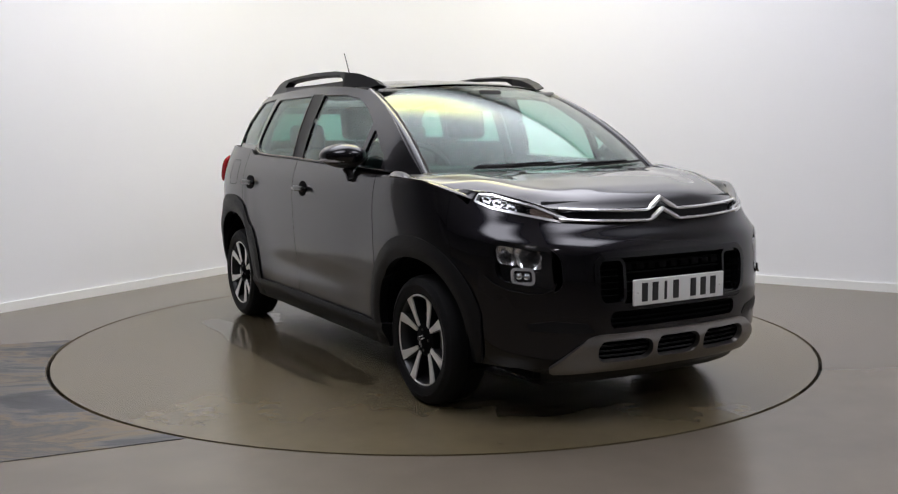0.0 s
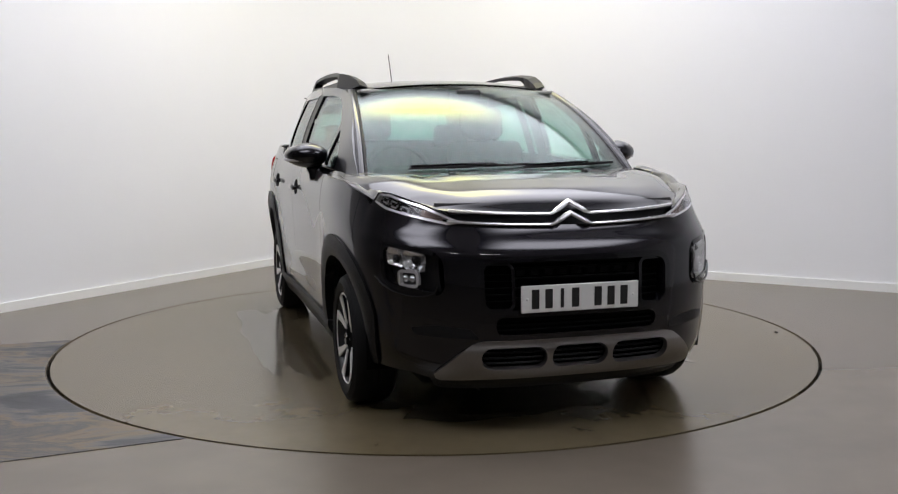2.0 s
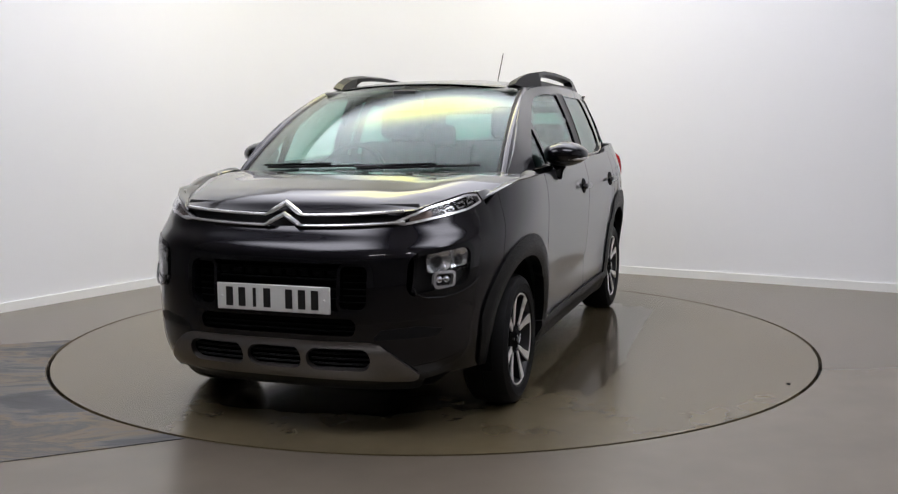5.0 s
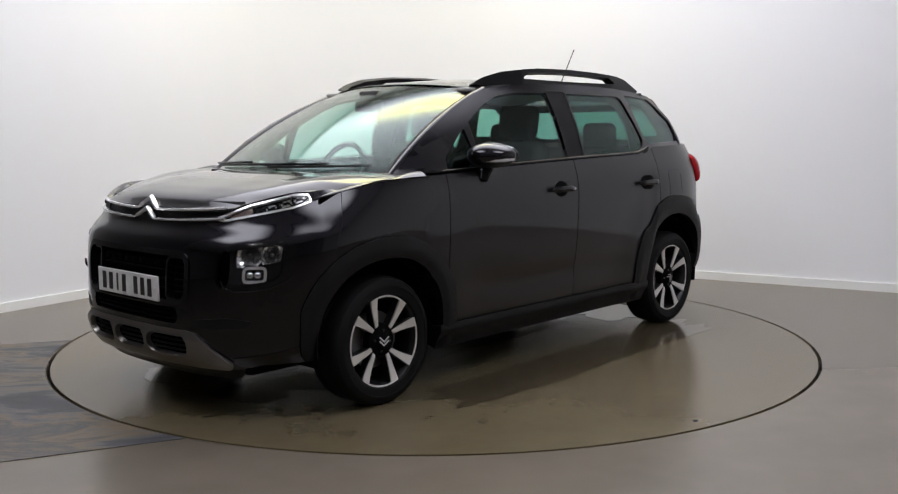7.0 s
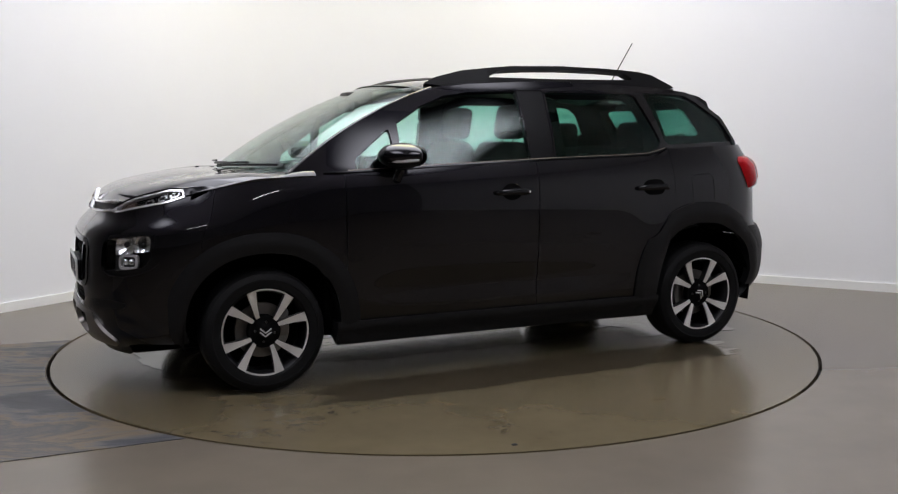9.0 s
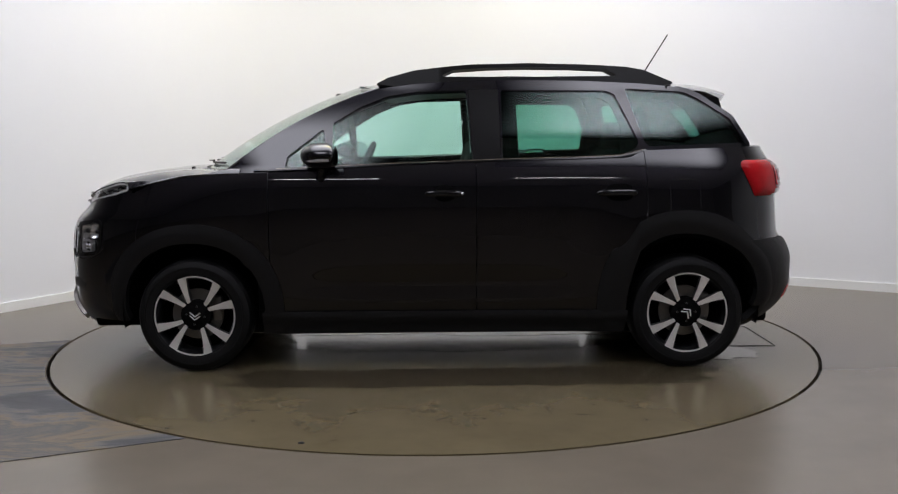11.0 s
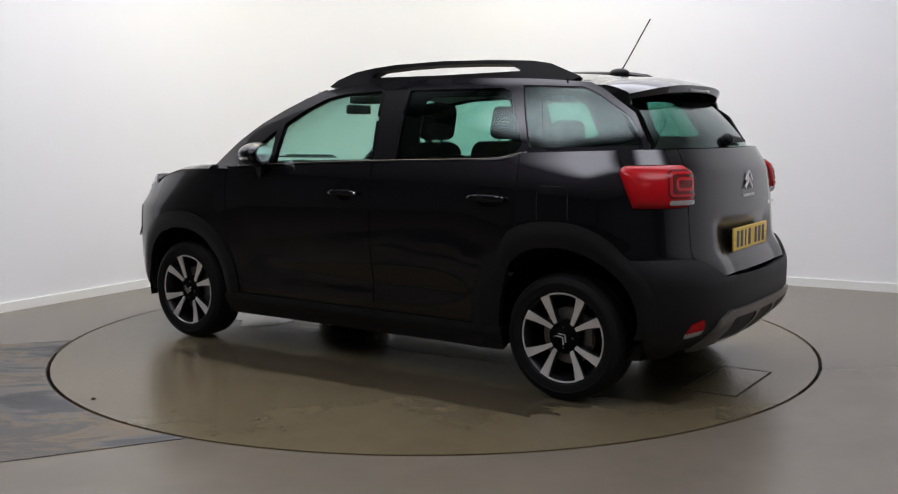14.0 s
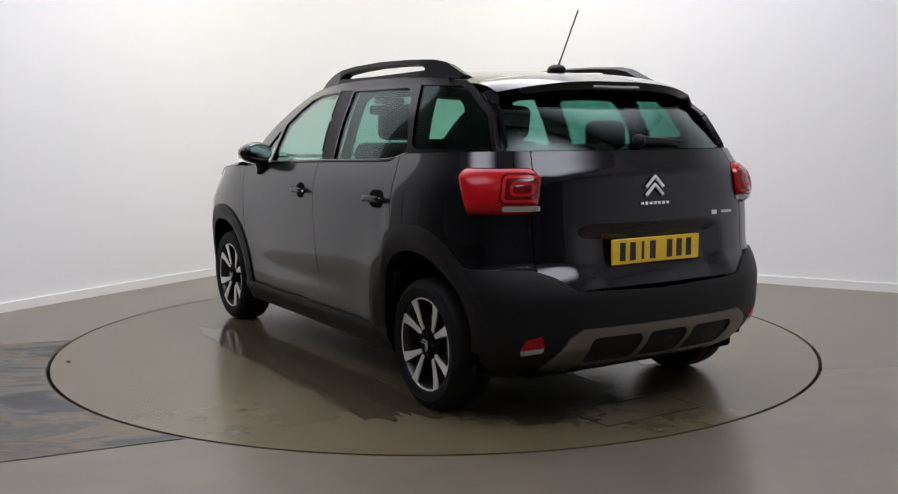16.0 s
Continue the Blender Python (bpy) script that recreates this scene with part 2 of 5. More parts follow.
def panel(name, sdf, bounds, step, to3, material, parent, thick=0.012, label="", flip=False, sharp=40):
    # a sheet over all of the domain where sdf < 0, its rim drawn onto the outline, given thickness inwards
    a0, a1, b0, b1 = bounds
    na, nb = max(2, int(round((a1 - a0) / step)) + 1), max(2, int(round((b1 - b0) / step)) + 1)
    A, B = np.meshgrid(np.linspace(a0, a1, na), np.linspace(b0, b1, nb), indexing="ij")
    D = sdf(A, B)
    keepv = D < step * 0.55
    cell = keepv[:-1, :-1] & keepv[1:, :-1] & keepv[1:, 1:] & keepv[:-1, 1:]
    used = np.zeros(A.shape, int)
    for di, dj in ((0, 0), (1, 0), (1, 1), (0, 1)):
        used[di:na - 1 + di, dj:nb - 1 + dj] += cell
    rim = (used > 0) & (used < 4)
    e = step * 0.05
    for _ in range(3):
        D = sdf(A, B)
        gx, gy = (sdf(A + e, B) - D) / e, (sdf(A, B + e) - D) / e
        g = np.maximum(gx * gx + gy * gy, 0.2)
        mv = rim & (np.abs(D) < step * 1.3)
        A = np.where(mv, A - D * gx / g, A)
        B = np.where(mv, B - D * gy / g, B)
    bm = bmesh.new()
    idx = {}
    for i in range(na):
        for j in range(nb):
            if used[i, j]:
                idx[i, j] = bm.verts.new(to3(A[i, j], B[i, j]))
    for i in range(na - 1):
        for j in range(nb - 1):
            if cell[i, j]:
                q = [idx[i, j], idx[i + 1, j], idx[i + 1, j + 1], idx[i, j + 1]]
                bm.faces.new(q[::-1] if flip else q)
    thicken(bm, thick)
    return part(name, bm, material, parent, label, sharp)


def thicken(bm, t):
    bm.normal_update()
    fs, vs = list(bm.faces), list(bm.verts)
    rim = [(e, e.link_loops[0].vert is e.verts[0]) for e in bm.edges if len(e.link_faces) == 1]
    rim = [(e.verts[0], e.verts[1]) if f else (e.verts[1], e.verts[0]) for e, f in rim]
    inn = {v: bm.verts.new(v.co - v.normal * t) for v in vs}
    for f in fs:
        bm.faces.new([inn[v] for v in reversed(f.verts)])
    for a, b in rim:
        bm.faces.new([b, a, inn[a], inn[b]])


# ---- the room: one pale cove of two walls with a rounded corner, closed behind the camera by added, unseen grey walls
def arc_wall():
    # plan of the wall's face, from beside the camera on one side round to the other
    l0, ld = Vector((-1.86, 2.876)), Vector((0.536, 0.844))
    r0, rd = Vector((1.85, 2.52)), Vector((-0.859, 0.512))
    corner = Vector((-1.005, 4.222))
    pts = [l0 - ld * k for k in (2.75, 1.5, 0)]
    a, b = corner - ld * 1.3, corner - rd * 1.45
    for i in range(13):
        t = i / 12
        pts.append((1 - t) ** 2 * a + 2 * t * (1 - t) * corner + t * t * b)
    pts += [r0 - rd * k for k in (0, 1, 2, 3)]
    c0, c1, c2 = r0 - rd * 3.0, r0 - rd * 4.2, Vector((5.9, -1.6))
    for i in range(1, 9):
        t = i / 8
        pts.append((1 - t) ** 2 * c0 + 2 * t * (1 - t) * c1 + t * t * c2)
    pts += [Vector((6.3, -4.0)), Vector((6.6, -7.5))]
    return pts


def offset_line(pts, d):
    out = []
    for i, p in enumerate(pts):
        t = (pts[min(i + 1, len(pts) - 1)] - pts[max(i - 1, 0)]).normalized()
        out.append(p + Vector((t.y, -t.x)) * d)
    return out


def strip_wall(name, pts, z0, z1, d0, d1, material, label, cat, parent=None):
    # a wall of plan pts, from d0 to d1 metres in front of the line
    a, b = offset_line(pts, d0), offset_line(pts, d1)
    verts, faces = [], []
    for p, q in zip(a, b):
        verts += [(p.x, p.y, z0), (p.x, p.y, z1), (q.x, q.y, z1), (q.x, q.y, z0)]
    n = len(pts)
    for i in range(n - 1):
        for k in range(4):
            faces.append((i * 4 + k, i * 4 + (k + 1) % 4, i * 4 + 4 + (k + 1) % 4, i * 4 + 4 + k))
    faces += [(0, 1, 2, 3), tuple(range(n * 4 - 4, n * 4))]
    o = pydata(name, verts, faces, material, parent)
    return tagged(o, label, cat, kind="structure")


WALLP = arc_wall()
strip_wall("wall_north", WALLP, 0, CEIL, -0.15, 0, WALLM, "seamless white painted studio wall with a rounded corner", "wall")
strip_wall("baseboard", WALLP, 0, 0.068, 0.001, 0.016, BASEM, "white painted baseboard along the studio wall", "baseboard")
# walls added out of view to shape what the flanks reflect
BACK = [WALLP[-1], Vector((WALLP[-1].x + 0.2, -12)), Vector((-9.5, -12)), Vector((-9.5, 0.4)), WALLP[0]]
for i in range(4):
    strip_wall("wall_south_%d" % (i + 1), [BACK[i], BACK[i + 1]], 0, CEIL, -0.15, 0, UNSEENM, "added plain grey wall, unseen, closing the studio behind", "wall")
bm = bmesh.new()
box(bm, 0.5, -3.5, CEIL + 0.06, 24, 20, 0.1, 0)
tagged(part("ceiling", bm, CEILM, None), "pale painted studio ceiling", "ceiling", kind="structure")

R_IN, R_OUT = 2.221, 2.240


def ring_mesh(name, r0, r1, z0, z1, material, n=160):
    verts, faces = [], []
    for j in range(n):
        t = 2 * math.pi * j / n
        c, s = math.cos(t), math.sin(t)
        verts += [(r0 * c, r0 * s, z0), (r1 * c, r1 * s, z0), (r0 * c, r0 * s, z1), (r1 * c, r1 * s, z1)]
    for j in range(n):
        a, b = j * 4, (j + 1) % n * 4
        faces += [(a + 2, a + 3, b + 3, b + 2), (a, b, b + 1, a + 1), (a, a + 2, b + 2, b), (a + 1, b + 1, b + 3, a + 3)]
    return pydata(name, verts, faces, material)


tagged(ring_mesh("floor", R_OUT, 20, -0.08, 0, FLOORM), "satin grey-brown resin studio floor with faint scuffs", "floor", kind="structure")
tagged(ring_mesh("gap", R_IN - 0.05, R_OUT + 0.03, -0.14, -0.09, GAPM), "dark gap round the turntable", "gap", kind="structure")

# slate sheet laid up to the turntable
sv = [(2.247 * math.cos(radians(a)), 2.247 * math.sin(radians(a))) for a in np.linspace(180.8, 242.3, 24)]
sv += [(-1.06 - 0.922 * 3.8, -2.02 - 0.386 * 3.8), (-2.26 - 0.951 * 2.0, -0.03 - 0.309 * 2.0)]
n = len(sv)
tagged(pydata("floor_inlay", [(x, y, z) for z in (-0.002, 0.003) for x, y in sv],
              [tuple(range(n)), tuple(range(n, 2 * n))] + [(i, (i + 1) % n, n + (i + 1) % n, n + i) for i in range(n)], SLATE),
       "dark slate-patterned floor inlay with ochre streaks beside the turntable", "floor inlay", kind="structure")

# ceiling lamps' housings
for lx, ly, sx, sy, pw, col in LAMPS:
    bm = bmesh.new()
    box(bm, lx, ly, CEIL - 0.055, sx + 0.06, sy + 0.06, 0.09, 0.01)
    tagged(part("ceiling_light", bm, LAMPW, None), "white ceiling light batten fixed to the ceiling", "ceiling light", group="ceiling lights")

pv = [(-4.2, -2.4), (3.9, -2.4), (3.9, 0.1), (0.3, 2.3), (-1.5, 2.3), (-3.95, -1.5)]
n = len(pv)
dp = tagged(pydata("ceiling_light_panel", [(x, y, z) for z in (-0.025, 0.025) for x, y in pv],
                   [tuple(range(n)), tuple(range(n, 2 * n))] + [(i, (i + 1) % n, n + (i + 1) % n, n + i) for i in range(n)], DIFFUSER),
            "large luminous ceiling light panel above the turntable", "light panel", group="ceiling lights")
dp.location = (0.1, 0.8, CEIL - 0.03)
for px, py in ((2.4, -3.5), (-2.3, -3.3)):
    bm = bmesh.new()
    box(bm, 0, 0, 0, 3.6, 3.0, 0.05, 0)
    dp = tagged(part("ceiling_light_panel", bm, DIFFUSER_F, None), "square luminous ceiling light panel before the turntable", "light panel", group="ceiling lights")
    dp.location = (px, py, CEIL - 0.03)

# ---- the turntable, with what lies on it
bm = bmesh.new()
bmesh.ops.create_cone(bm, cap_ends=True, segments=160, radius1=R_IN, radius2=R_IN, depth=0.08)
bmesh.ops.translate(bm, verts=bm.verts, vec=(0, 0, -0.04))
turntable = tagged(part("turntable", bm, TABLEM, None), "round satin grey-brown vehicle turntable flush with the floor", "turntable")
OX, OY = -0.033, 0.033


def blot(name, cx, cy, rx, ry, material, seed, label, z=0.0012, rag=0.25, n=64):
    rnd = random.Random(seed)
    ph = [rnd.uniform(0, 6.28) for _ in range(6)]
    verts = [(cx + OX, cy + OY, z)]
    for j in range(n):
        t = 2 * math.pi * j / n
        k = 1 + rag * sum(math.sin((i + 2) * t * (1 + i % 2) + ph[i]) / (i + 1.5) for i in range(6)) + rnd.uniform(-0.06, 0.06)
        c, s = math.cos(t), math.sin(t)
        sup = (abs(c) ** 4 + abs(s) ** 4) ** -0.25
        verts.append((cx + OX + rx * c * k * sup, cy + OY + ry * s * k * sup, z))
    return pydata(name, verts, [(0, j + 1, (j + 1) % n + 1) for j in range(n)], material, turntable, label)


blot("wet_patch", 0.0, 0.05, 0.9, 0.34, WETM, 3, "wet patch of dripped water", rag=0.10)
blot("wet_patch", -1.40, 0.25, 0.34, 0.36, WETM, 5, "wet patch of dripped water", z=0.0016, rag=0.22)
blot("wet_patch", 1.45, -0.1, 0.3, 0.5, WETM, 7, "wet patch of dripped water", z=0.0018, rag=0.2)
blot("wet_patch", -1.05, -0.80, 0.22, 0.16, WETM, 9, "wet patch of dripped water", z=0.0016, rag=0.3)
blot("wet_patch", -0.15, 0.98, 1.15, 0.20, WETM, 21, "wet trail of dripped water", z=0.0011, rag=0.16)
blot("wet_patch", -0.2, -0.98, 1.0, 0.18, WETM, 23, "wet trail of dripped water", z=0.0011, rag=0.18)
blot("water_film", 0.0, -0.15, 0.9, 0.09, DRYM, 11, "pale film of water", z=0.0022, rag=0.5)
# access hatch: a thin rectangular groove
hx0, hx1, hy0, hy1 = -1.96 + OX, -1.70 + OX, -0.25 + OY, 0.31 + OY
hatch = boxpart("hatch", ((hx0 + hx1) / 2, (hy0 + hy1) / 2, 0.0), (hx1 - hx0, hy1 - hy0, 0.003), TABLEM, turntable, "flush access hatch", bev=0)
for c, s in ((((hx0 + hx1) / 2, hy0, 0.001), (hx1 - hx0, 0.008, 0.003)), (((hx0 + hx1) / 2, hy1, 0.001), (hx1 - hx0, 0.008, 0.003)),
             ((hx0, (hy0 + hy1) / 2, 0.001), (0.008, hy1 - hy0, 0.003)), ((hx1, (hy0 + hy1) / 2, 0.001), (0.008, hy1 - hy0, 0.003))):
    boxpart("groove", c, s, GAPM, hatch, bev=0)
bm = bmesh.new()
bmesh.ops.create_icosphere(bm, subdivisions=2, radius=0.012)
for v in bm.verts:
    v.co = Vector((v.co.x * 1.2 + 0.58 + OX, v.co.y + 2.03 + OY, max(v.co.z, 0) * 0.5))
part("bolt_hole_plug", bm, GAPM, turntable, "small dark plug")


# ---- the car: x forward, y to its left, z up, origin on the floor between the axles
car = tagged(new("car"), "black metallic compact crossover car with dark wheel-arch cladding on a turntable", "car")


def smooth_table(pairs, sig):
    z = np.arange(-0.3, 2.0, 0.005)
    p = sorted(pairs)
    v = np.interp(z, [a for a, _ in p], [b for _, b in p])
    k = np.exp(-0.5 * (np.arange(-40, 41) * 0.005 / sig) ** 2)
    v = np.convolve(np.pad(v, 40, mode="edge"), k / k.sum(), "valid")
    return lambda q: float(np.interp(q, z, v))


XF = smooth_table([(0.20, 2.005), (0.26, 2.065), (0.33, 2.10), (0.5, 2.105), (0.66, 2.098), (0.76, 2.084), (0.81, 2.060), (0.855, 2.002), (0.95, 1.965), (1.05, 1.91)], 0.02)
XR = smooth_table([(0.18, -1.72), (0.26, -1.87), (0.36, -1.965), (0.43, -1.985), (0.58, -1.985), (0.66, -1.95), (0.70, -1.91), (0.9, -1.893), (1.07, -1.876), (1.13, -1.84), (1.2, -1.80)], 0.02)
WD = smooth_table([(0.18, 0.79), (0.3, 0.835), (0.4, 0.848), (0.5, 0.855), (0.62, 0.864), (0.75, 0.872), (0.85, 0.876), (0.92, 0.876), (0.98, 0.870), (1.03, 0.859), (1.08, 0.842), (1.14, 0.819), (1.2, 0.795)], 0.03)
NF, NR, XM, XN = 3.3, 5.0, 1.0, -0.9


def smooth01(q):
    q = min(max(q, 0.0), 1.0)
    return q * q * (3 - 2 * q)


def plan(tau, z):
    # half outline at height z: 0..1 nose quarter, 1..2 side, 2..3 tail quarter
    w = WD(z)
    if tau < 1:
        p = tau * math.pi / 2
        c, s = max(math.cos(p), 0), math.sin(p)
        w -= 0.055 * min(1.0, (1 - tau) * 3.3) * smooth01((z - 0.79) / 0.24)
        return XM + (XF(z) - XM) * c ** (2 / NF), w * s ** (2 / NF)
    if tau <= 2:
        return XM + (XN - XM) * (tau - 1), w
    p = (tau - 2) * math.pi / 2
    c, s = max(math.cos(p), 0), math.sin(p)
    y = c ** (2 / NR)
    return XN + (XR(z) - XN) * s ** (2 / NR) + 0.085 * (s * y) ** 2, w * y


# length along the outline at z = 0.6 gives the domain's first axis
TAUS = np.concatenate([np.linspace(0, 1, 400) ** 1.6, np.linspace(1, 2, 60)[1:], 3 - np.linspace(1, 0, 400)[1:] ** 1.6])
_pl = np.array([plan(t, 0.6) for t in TAUS])
SS = np.concatenate([[0], np.cumsum(np.hypot(*np.diff(_pl, axis=0).T))])
SMAX = float(SS[-1])


AX_F, AX_R = [float(np.interp(-q, -_pl[:, 0], SS)) for q in (1.302, -1.302)]


def relief(s, z):
    # flared shoulders over the wheel arches and a shallow scallop low in the doors
    f = 0.0
    for c, amp in ((AX_F, 0.006), (AX_R, 0.010)):
        f += amp * math.exp(-((math.hypot(s - c, (z - 0.318) * 0.92) - 0.47) / 0.14) ** 2)
    mid = (AX_F + AX_R) / 2
    f -= 0.011 * math.exp(-((z - 0.47) / 0.075) ** 2) * math.exp(-((s - mid) / 0.72) ** 6)
    return f


def body3(s, z, off=0.0, left=1):
    # a point of the body's skin at the domain's (s, z), off metres proud of it
    m = left
    if s < 0:
        s, m = -s, -m
    if s > SMAX:
        s, m = 2 * SMAX - s, -m
    x, y = plan(float(np.interp(s, SS, TAUS)), z)
    y += relief(s, z)
    if off:
        t0, t1 = float(np.interp(max(s - 0.01, 0), SS, TAUS)), float(np.interp(min(s + 0.01, SMAX), SS, TAUS))
        (xa, ya), (xb, yb) = plan(t0, z), plan(t1, z)
        dx, dy = xb - xa, yb - ya
        l = math.hypot(dx, dy)
        x, y = x + dy / l * off, y - dx / l * off
    return x, m * y, z


def s_x(x, z=0.6):
    # domain's length where the skin passes x at height z, along the flank
    q = np.array([plan(t, z)[0] for t in TAUS[::3]])
    return float(np.interp(-x, -q, SS[::3]))


def s_yf(y, z=0.6):
    # the same for y on the nose, and on the tail
    q = np.array([plan(t, z)[1] for t in TAUS[:400:2]])
    return float(np.interp(y, q, SS[:400:2]))


def s_yr(y, z=0.6):
    q = np.array([plan(t, z)[1] for t in TAUS[-400::2]])
    return float(np.interp(-y, -q, SS[-400::2]))


def skin(off=0.0, left=1):
    return lambda a, b: body3(float(a), float(b), off, left)


HUB_Z, ARCH_Z, WB = 0.302, 0.316, 1.302
SF, SR = s_x(WB), s_x(-WB)          # axles in the domain
GAP = 0.0025


def BELT(x):
    return float(np.interp(x, [-1.7, -1.1, -1.02, -0.93, -0.77, -0.36, 0.12, 0.43, 0.67, 0.9, 1.15], [1.172, 1.158, 1.135, 1.118, 1.112, 1.103, 1.088, 1.076, 1.064, 1.055, 1.055]))


def belt_s(A):
    xs = np.interp(A, SS, _pl[:, 0])
    return np.interp(xs, [-1.75, -1.1, -1.02, -0.93, -0.77, -0.36, 0.12, 0.43, 0.67, 0.9, 1.15, 1.4, 1.55, 1.62, 1.70, 1.88, 1.97, 2.2],
                     [1.175, 1.16, 1.137, 1.12, 1.114, 1.105, 1.09, 1.078, 1.064, 1.055, 1.053, 1.040, 1.012, 0.992, 0.950, 0.880, 0.864, 0.856])


LAMP_S = [0.0] + [s_yf(q, 0.94) for q in (0.475, 0.62, 0.72, 0.755)]
LAMP_S.append(LAMP_S[-1] + 0.045)


def top_edge(A):
    # top of the body's skin: under the daytime lamps on the nose, along the belt behind them
    return np.where(A < LAMP_S[-1], np.interp(A, LAMP_S, [0.872, 0.884, 0.908, 0.937, 0.962, 0.992]), np.minimum(belt_s(A), 0.992 + (A - LAMP_S[-1]) * 0.6))


def under_belt(A, B, d=0.0):
    return (B - top_edge(A) + d) * 0.95


def arch_f(A, B, r):
    return d_arch(A, B, SF, ARCH_Z, r, 2.2, 1.0)


def arch_r(A, B, r):
    return d_arch(A, B, SR, ARCH_Z, r, 2.3, 1.10)


S_BUMP, S_DOOR, S_B, S_RD = s_x(1.60), s_x(0.895), s_x(-0.185), s_x(-1.085)
S_RB = s_x(-1.66)
S_TG = s_yr(0.62, 0.9)

# front bumper with its grille opening
grille_hole = lambda A, B: d_box(A, B, 0, 0.638, s_yf(0.415), 0.108, 0.06)
skid_out = [(-0.625, 0.262), (-0.53, 0.345), (-0.46, 0.398), (-0.41, 0.408), (0.41, 0.408), (0.46, 0.398), (0.53, 0.345), (0.625, 0.262), (0.60, 0.25), (0.40, 0.258), (-0.40, 0.258), (-0.60, 0.25)]


LS0, LS1 = s_yf(0.565, 0.7), s_yf(0.755, 0.7)


def lamp_d(A, B, side, g=0.0):
    a = A * side
    return d_box(a, B - 0.12 * (a - (LS0 + LS1) / 2), (LS0 + LS1) / 2, 0.702, (LS1 - LS0) / 2, 0.082, 0.050) - g


HL_POLY = [(s_yf(0.475, 0.94), 0.894), (s_yf(0.50, 0.94), 0.890), (s_yf(0.62, 0.94), 0.916), (s_yf(0.72, 0.94), 0.944), (s_yf(0.755, 0.94), 0.968), (s_yf(0.750, 0.94), 0.990), (s_yf(0.72, 0.94), 0.990), (s_yf(0.60, 0.94), 0.948)]


def front_bumper_sdf(A, B):
    d = np.maximum(np.abs(A) - S_BUMP, np.interp(np.abs(A), [0, 0.55, 0.75, 2], [0.22, 0.225, 0.265, 0.275]) - B)
    d = np.maximum(d, under_belt(np.abs(A), B))
    d = np.maximum(d, -grille_hole(A, B))
    d = np.maximum(d, -d_box(A, B, 0, 0.475, s_yf(0.36), 0.035, 0.03))
    d = np.maximum(d, -d_box(A, B, 0, 0.342, 0.43, 0.055, 0.03))
    d = np.maximum(d, -arch_f(np.abs(A), B, 0.43))
    for sd in (1, -1):
        d = np.maximum(d, -lamp_d(A, B, sd, 0.012))
    return d


bumper_f = panel("front_bumper", front_bumper_sdf, (-S_BUMP - 0.02, S_BUMP + 0.02, 0.2, 1.0), 0.0125, skin(), PAINT, car, 0.02, "black painted front bumper")
panel("bumper_apron", lambda A, B: np.maximum(d_box(A, B, 0, 0.27, 0.66, 0.075, 0.05), -d_poly(A, B, skid_out)), (-S_BUMP, S_BUMP, 0.14, 0.36), 0.02, skin(-0.012), CLAD, bumper_f, 0.02, "dark grained plastic lower apron")

# recessed grille with ribs
panel("grille_backing", lambda A, B: d_box(A, B, 0, 0.60, s_yf(0.43), 0.17, 0.05), (-0.5, 0.5, 0.41, 0.78), 0.03, skin(-0.06), DARK, bumper_f, 0.01)
panel("grille_surround", lambda A, B: np.maximum(grille_hole(A, B) - 0.012, -(grille_hole(A, B) + 0.012)), (-0.47, 0.47, 0.50, 0.76), 0.008, skin(0.006), GLOSS, bumper_f, 0.05, "gloss black grille surround")
for sd in (1, -1):
    panel("side_vent_frame", lambda A, B: np.abs(d_box(A * sd, B, s_yf(0.345), 0.635, 0.062, 0.094, 0.03)) - 0.007, (sd * 0.345 - 0.09, sd * 0.345 + 0.09, 0.52, 0.75), 0.006, skin(-0.004), GLOSS, bumper_f, 0.04, "rounded vent frame")
    for k in range(6):
        z = 0.57 + k * 0.027
        tube("vent_slat", [body3(sd * s_yf(0.345) + q, z, -0.045) for q in (-0.055, -0.02, 0.02, 0.055)], 0.012, 0.007, DARK, bumper_f, n=6)
for k, z in enumerate((0.728, 0.705, 0.665, 0.625, 0.585)):
    tube("grille_rib", [body3(q, z, -0.025) for q in np.linspace(-0.27, 0.27, 13)], 0.014, 0.009, DARK, bumper_f, n=6)
for k in range(9):
    y = (k - 4) * 0.062
    bm = bmesh.new()
    x, yy, zz = body3(y, 0.69, -0.03)
    box(bm, x, yy, zz, 0.02, 0.042, 0.026, 0.006)
    part("grille_block", bm, DARK, bumper_f)
for z in (0.455, 0.475, 0.495):
    tube("lower_slat", [body3(q, z, -0.02) for q in np.linspace(-0.36, 0.36, 15)], 0.014, 0.009, DARK, bumper_f, n=6)
panel("tow_cover", lambda A, B: d_poly(A, B, [(0.44, 0.43), (0.47, 0.462), (0.62, 0.475), (0.72, 0.46), (0.70, 0.44)], 0.005), (0.4, 0.76, 0.4, 0.5), 0.01, skin(0.003), CLAD, bumper_f, 0.008)
panel("tow_cover", lambda A, B: d_poly(-A, B, [(0.44, 0.43), (0.47, 0.462), (0.62, 0.475), (0.72, 0.46), (0.70, 0.44)], 0.005), (-0.76, -0.4, 0.4, 0.5), 0.01, skin(0.003), CLAD, bumper_f, 0.008)

# silver skid plate with three openings
holes_f = [(-0.288, 0.138), (0.0, 0.126), (0.288, 0.138)]


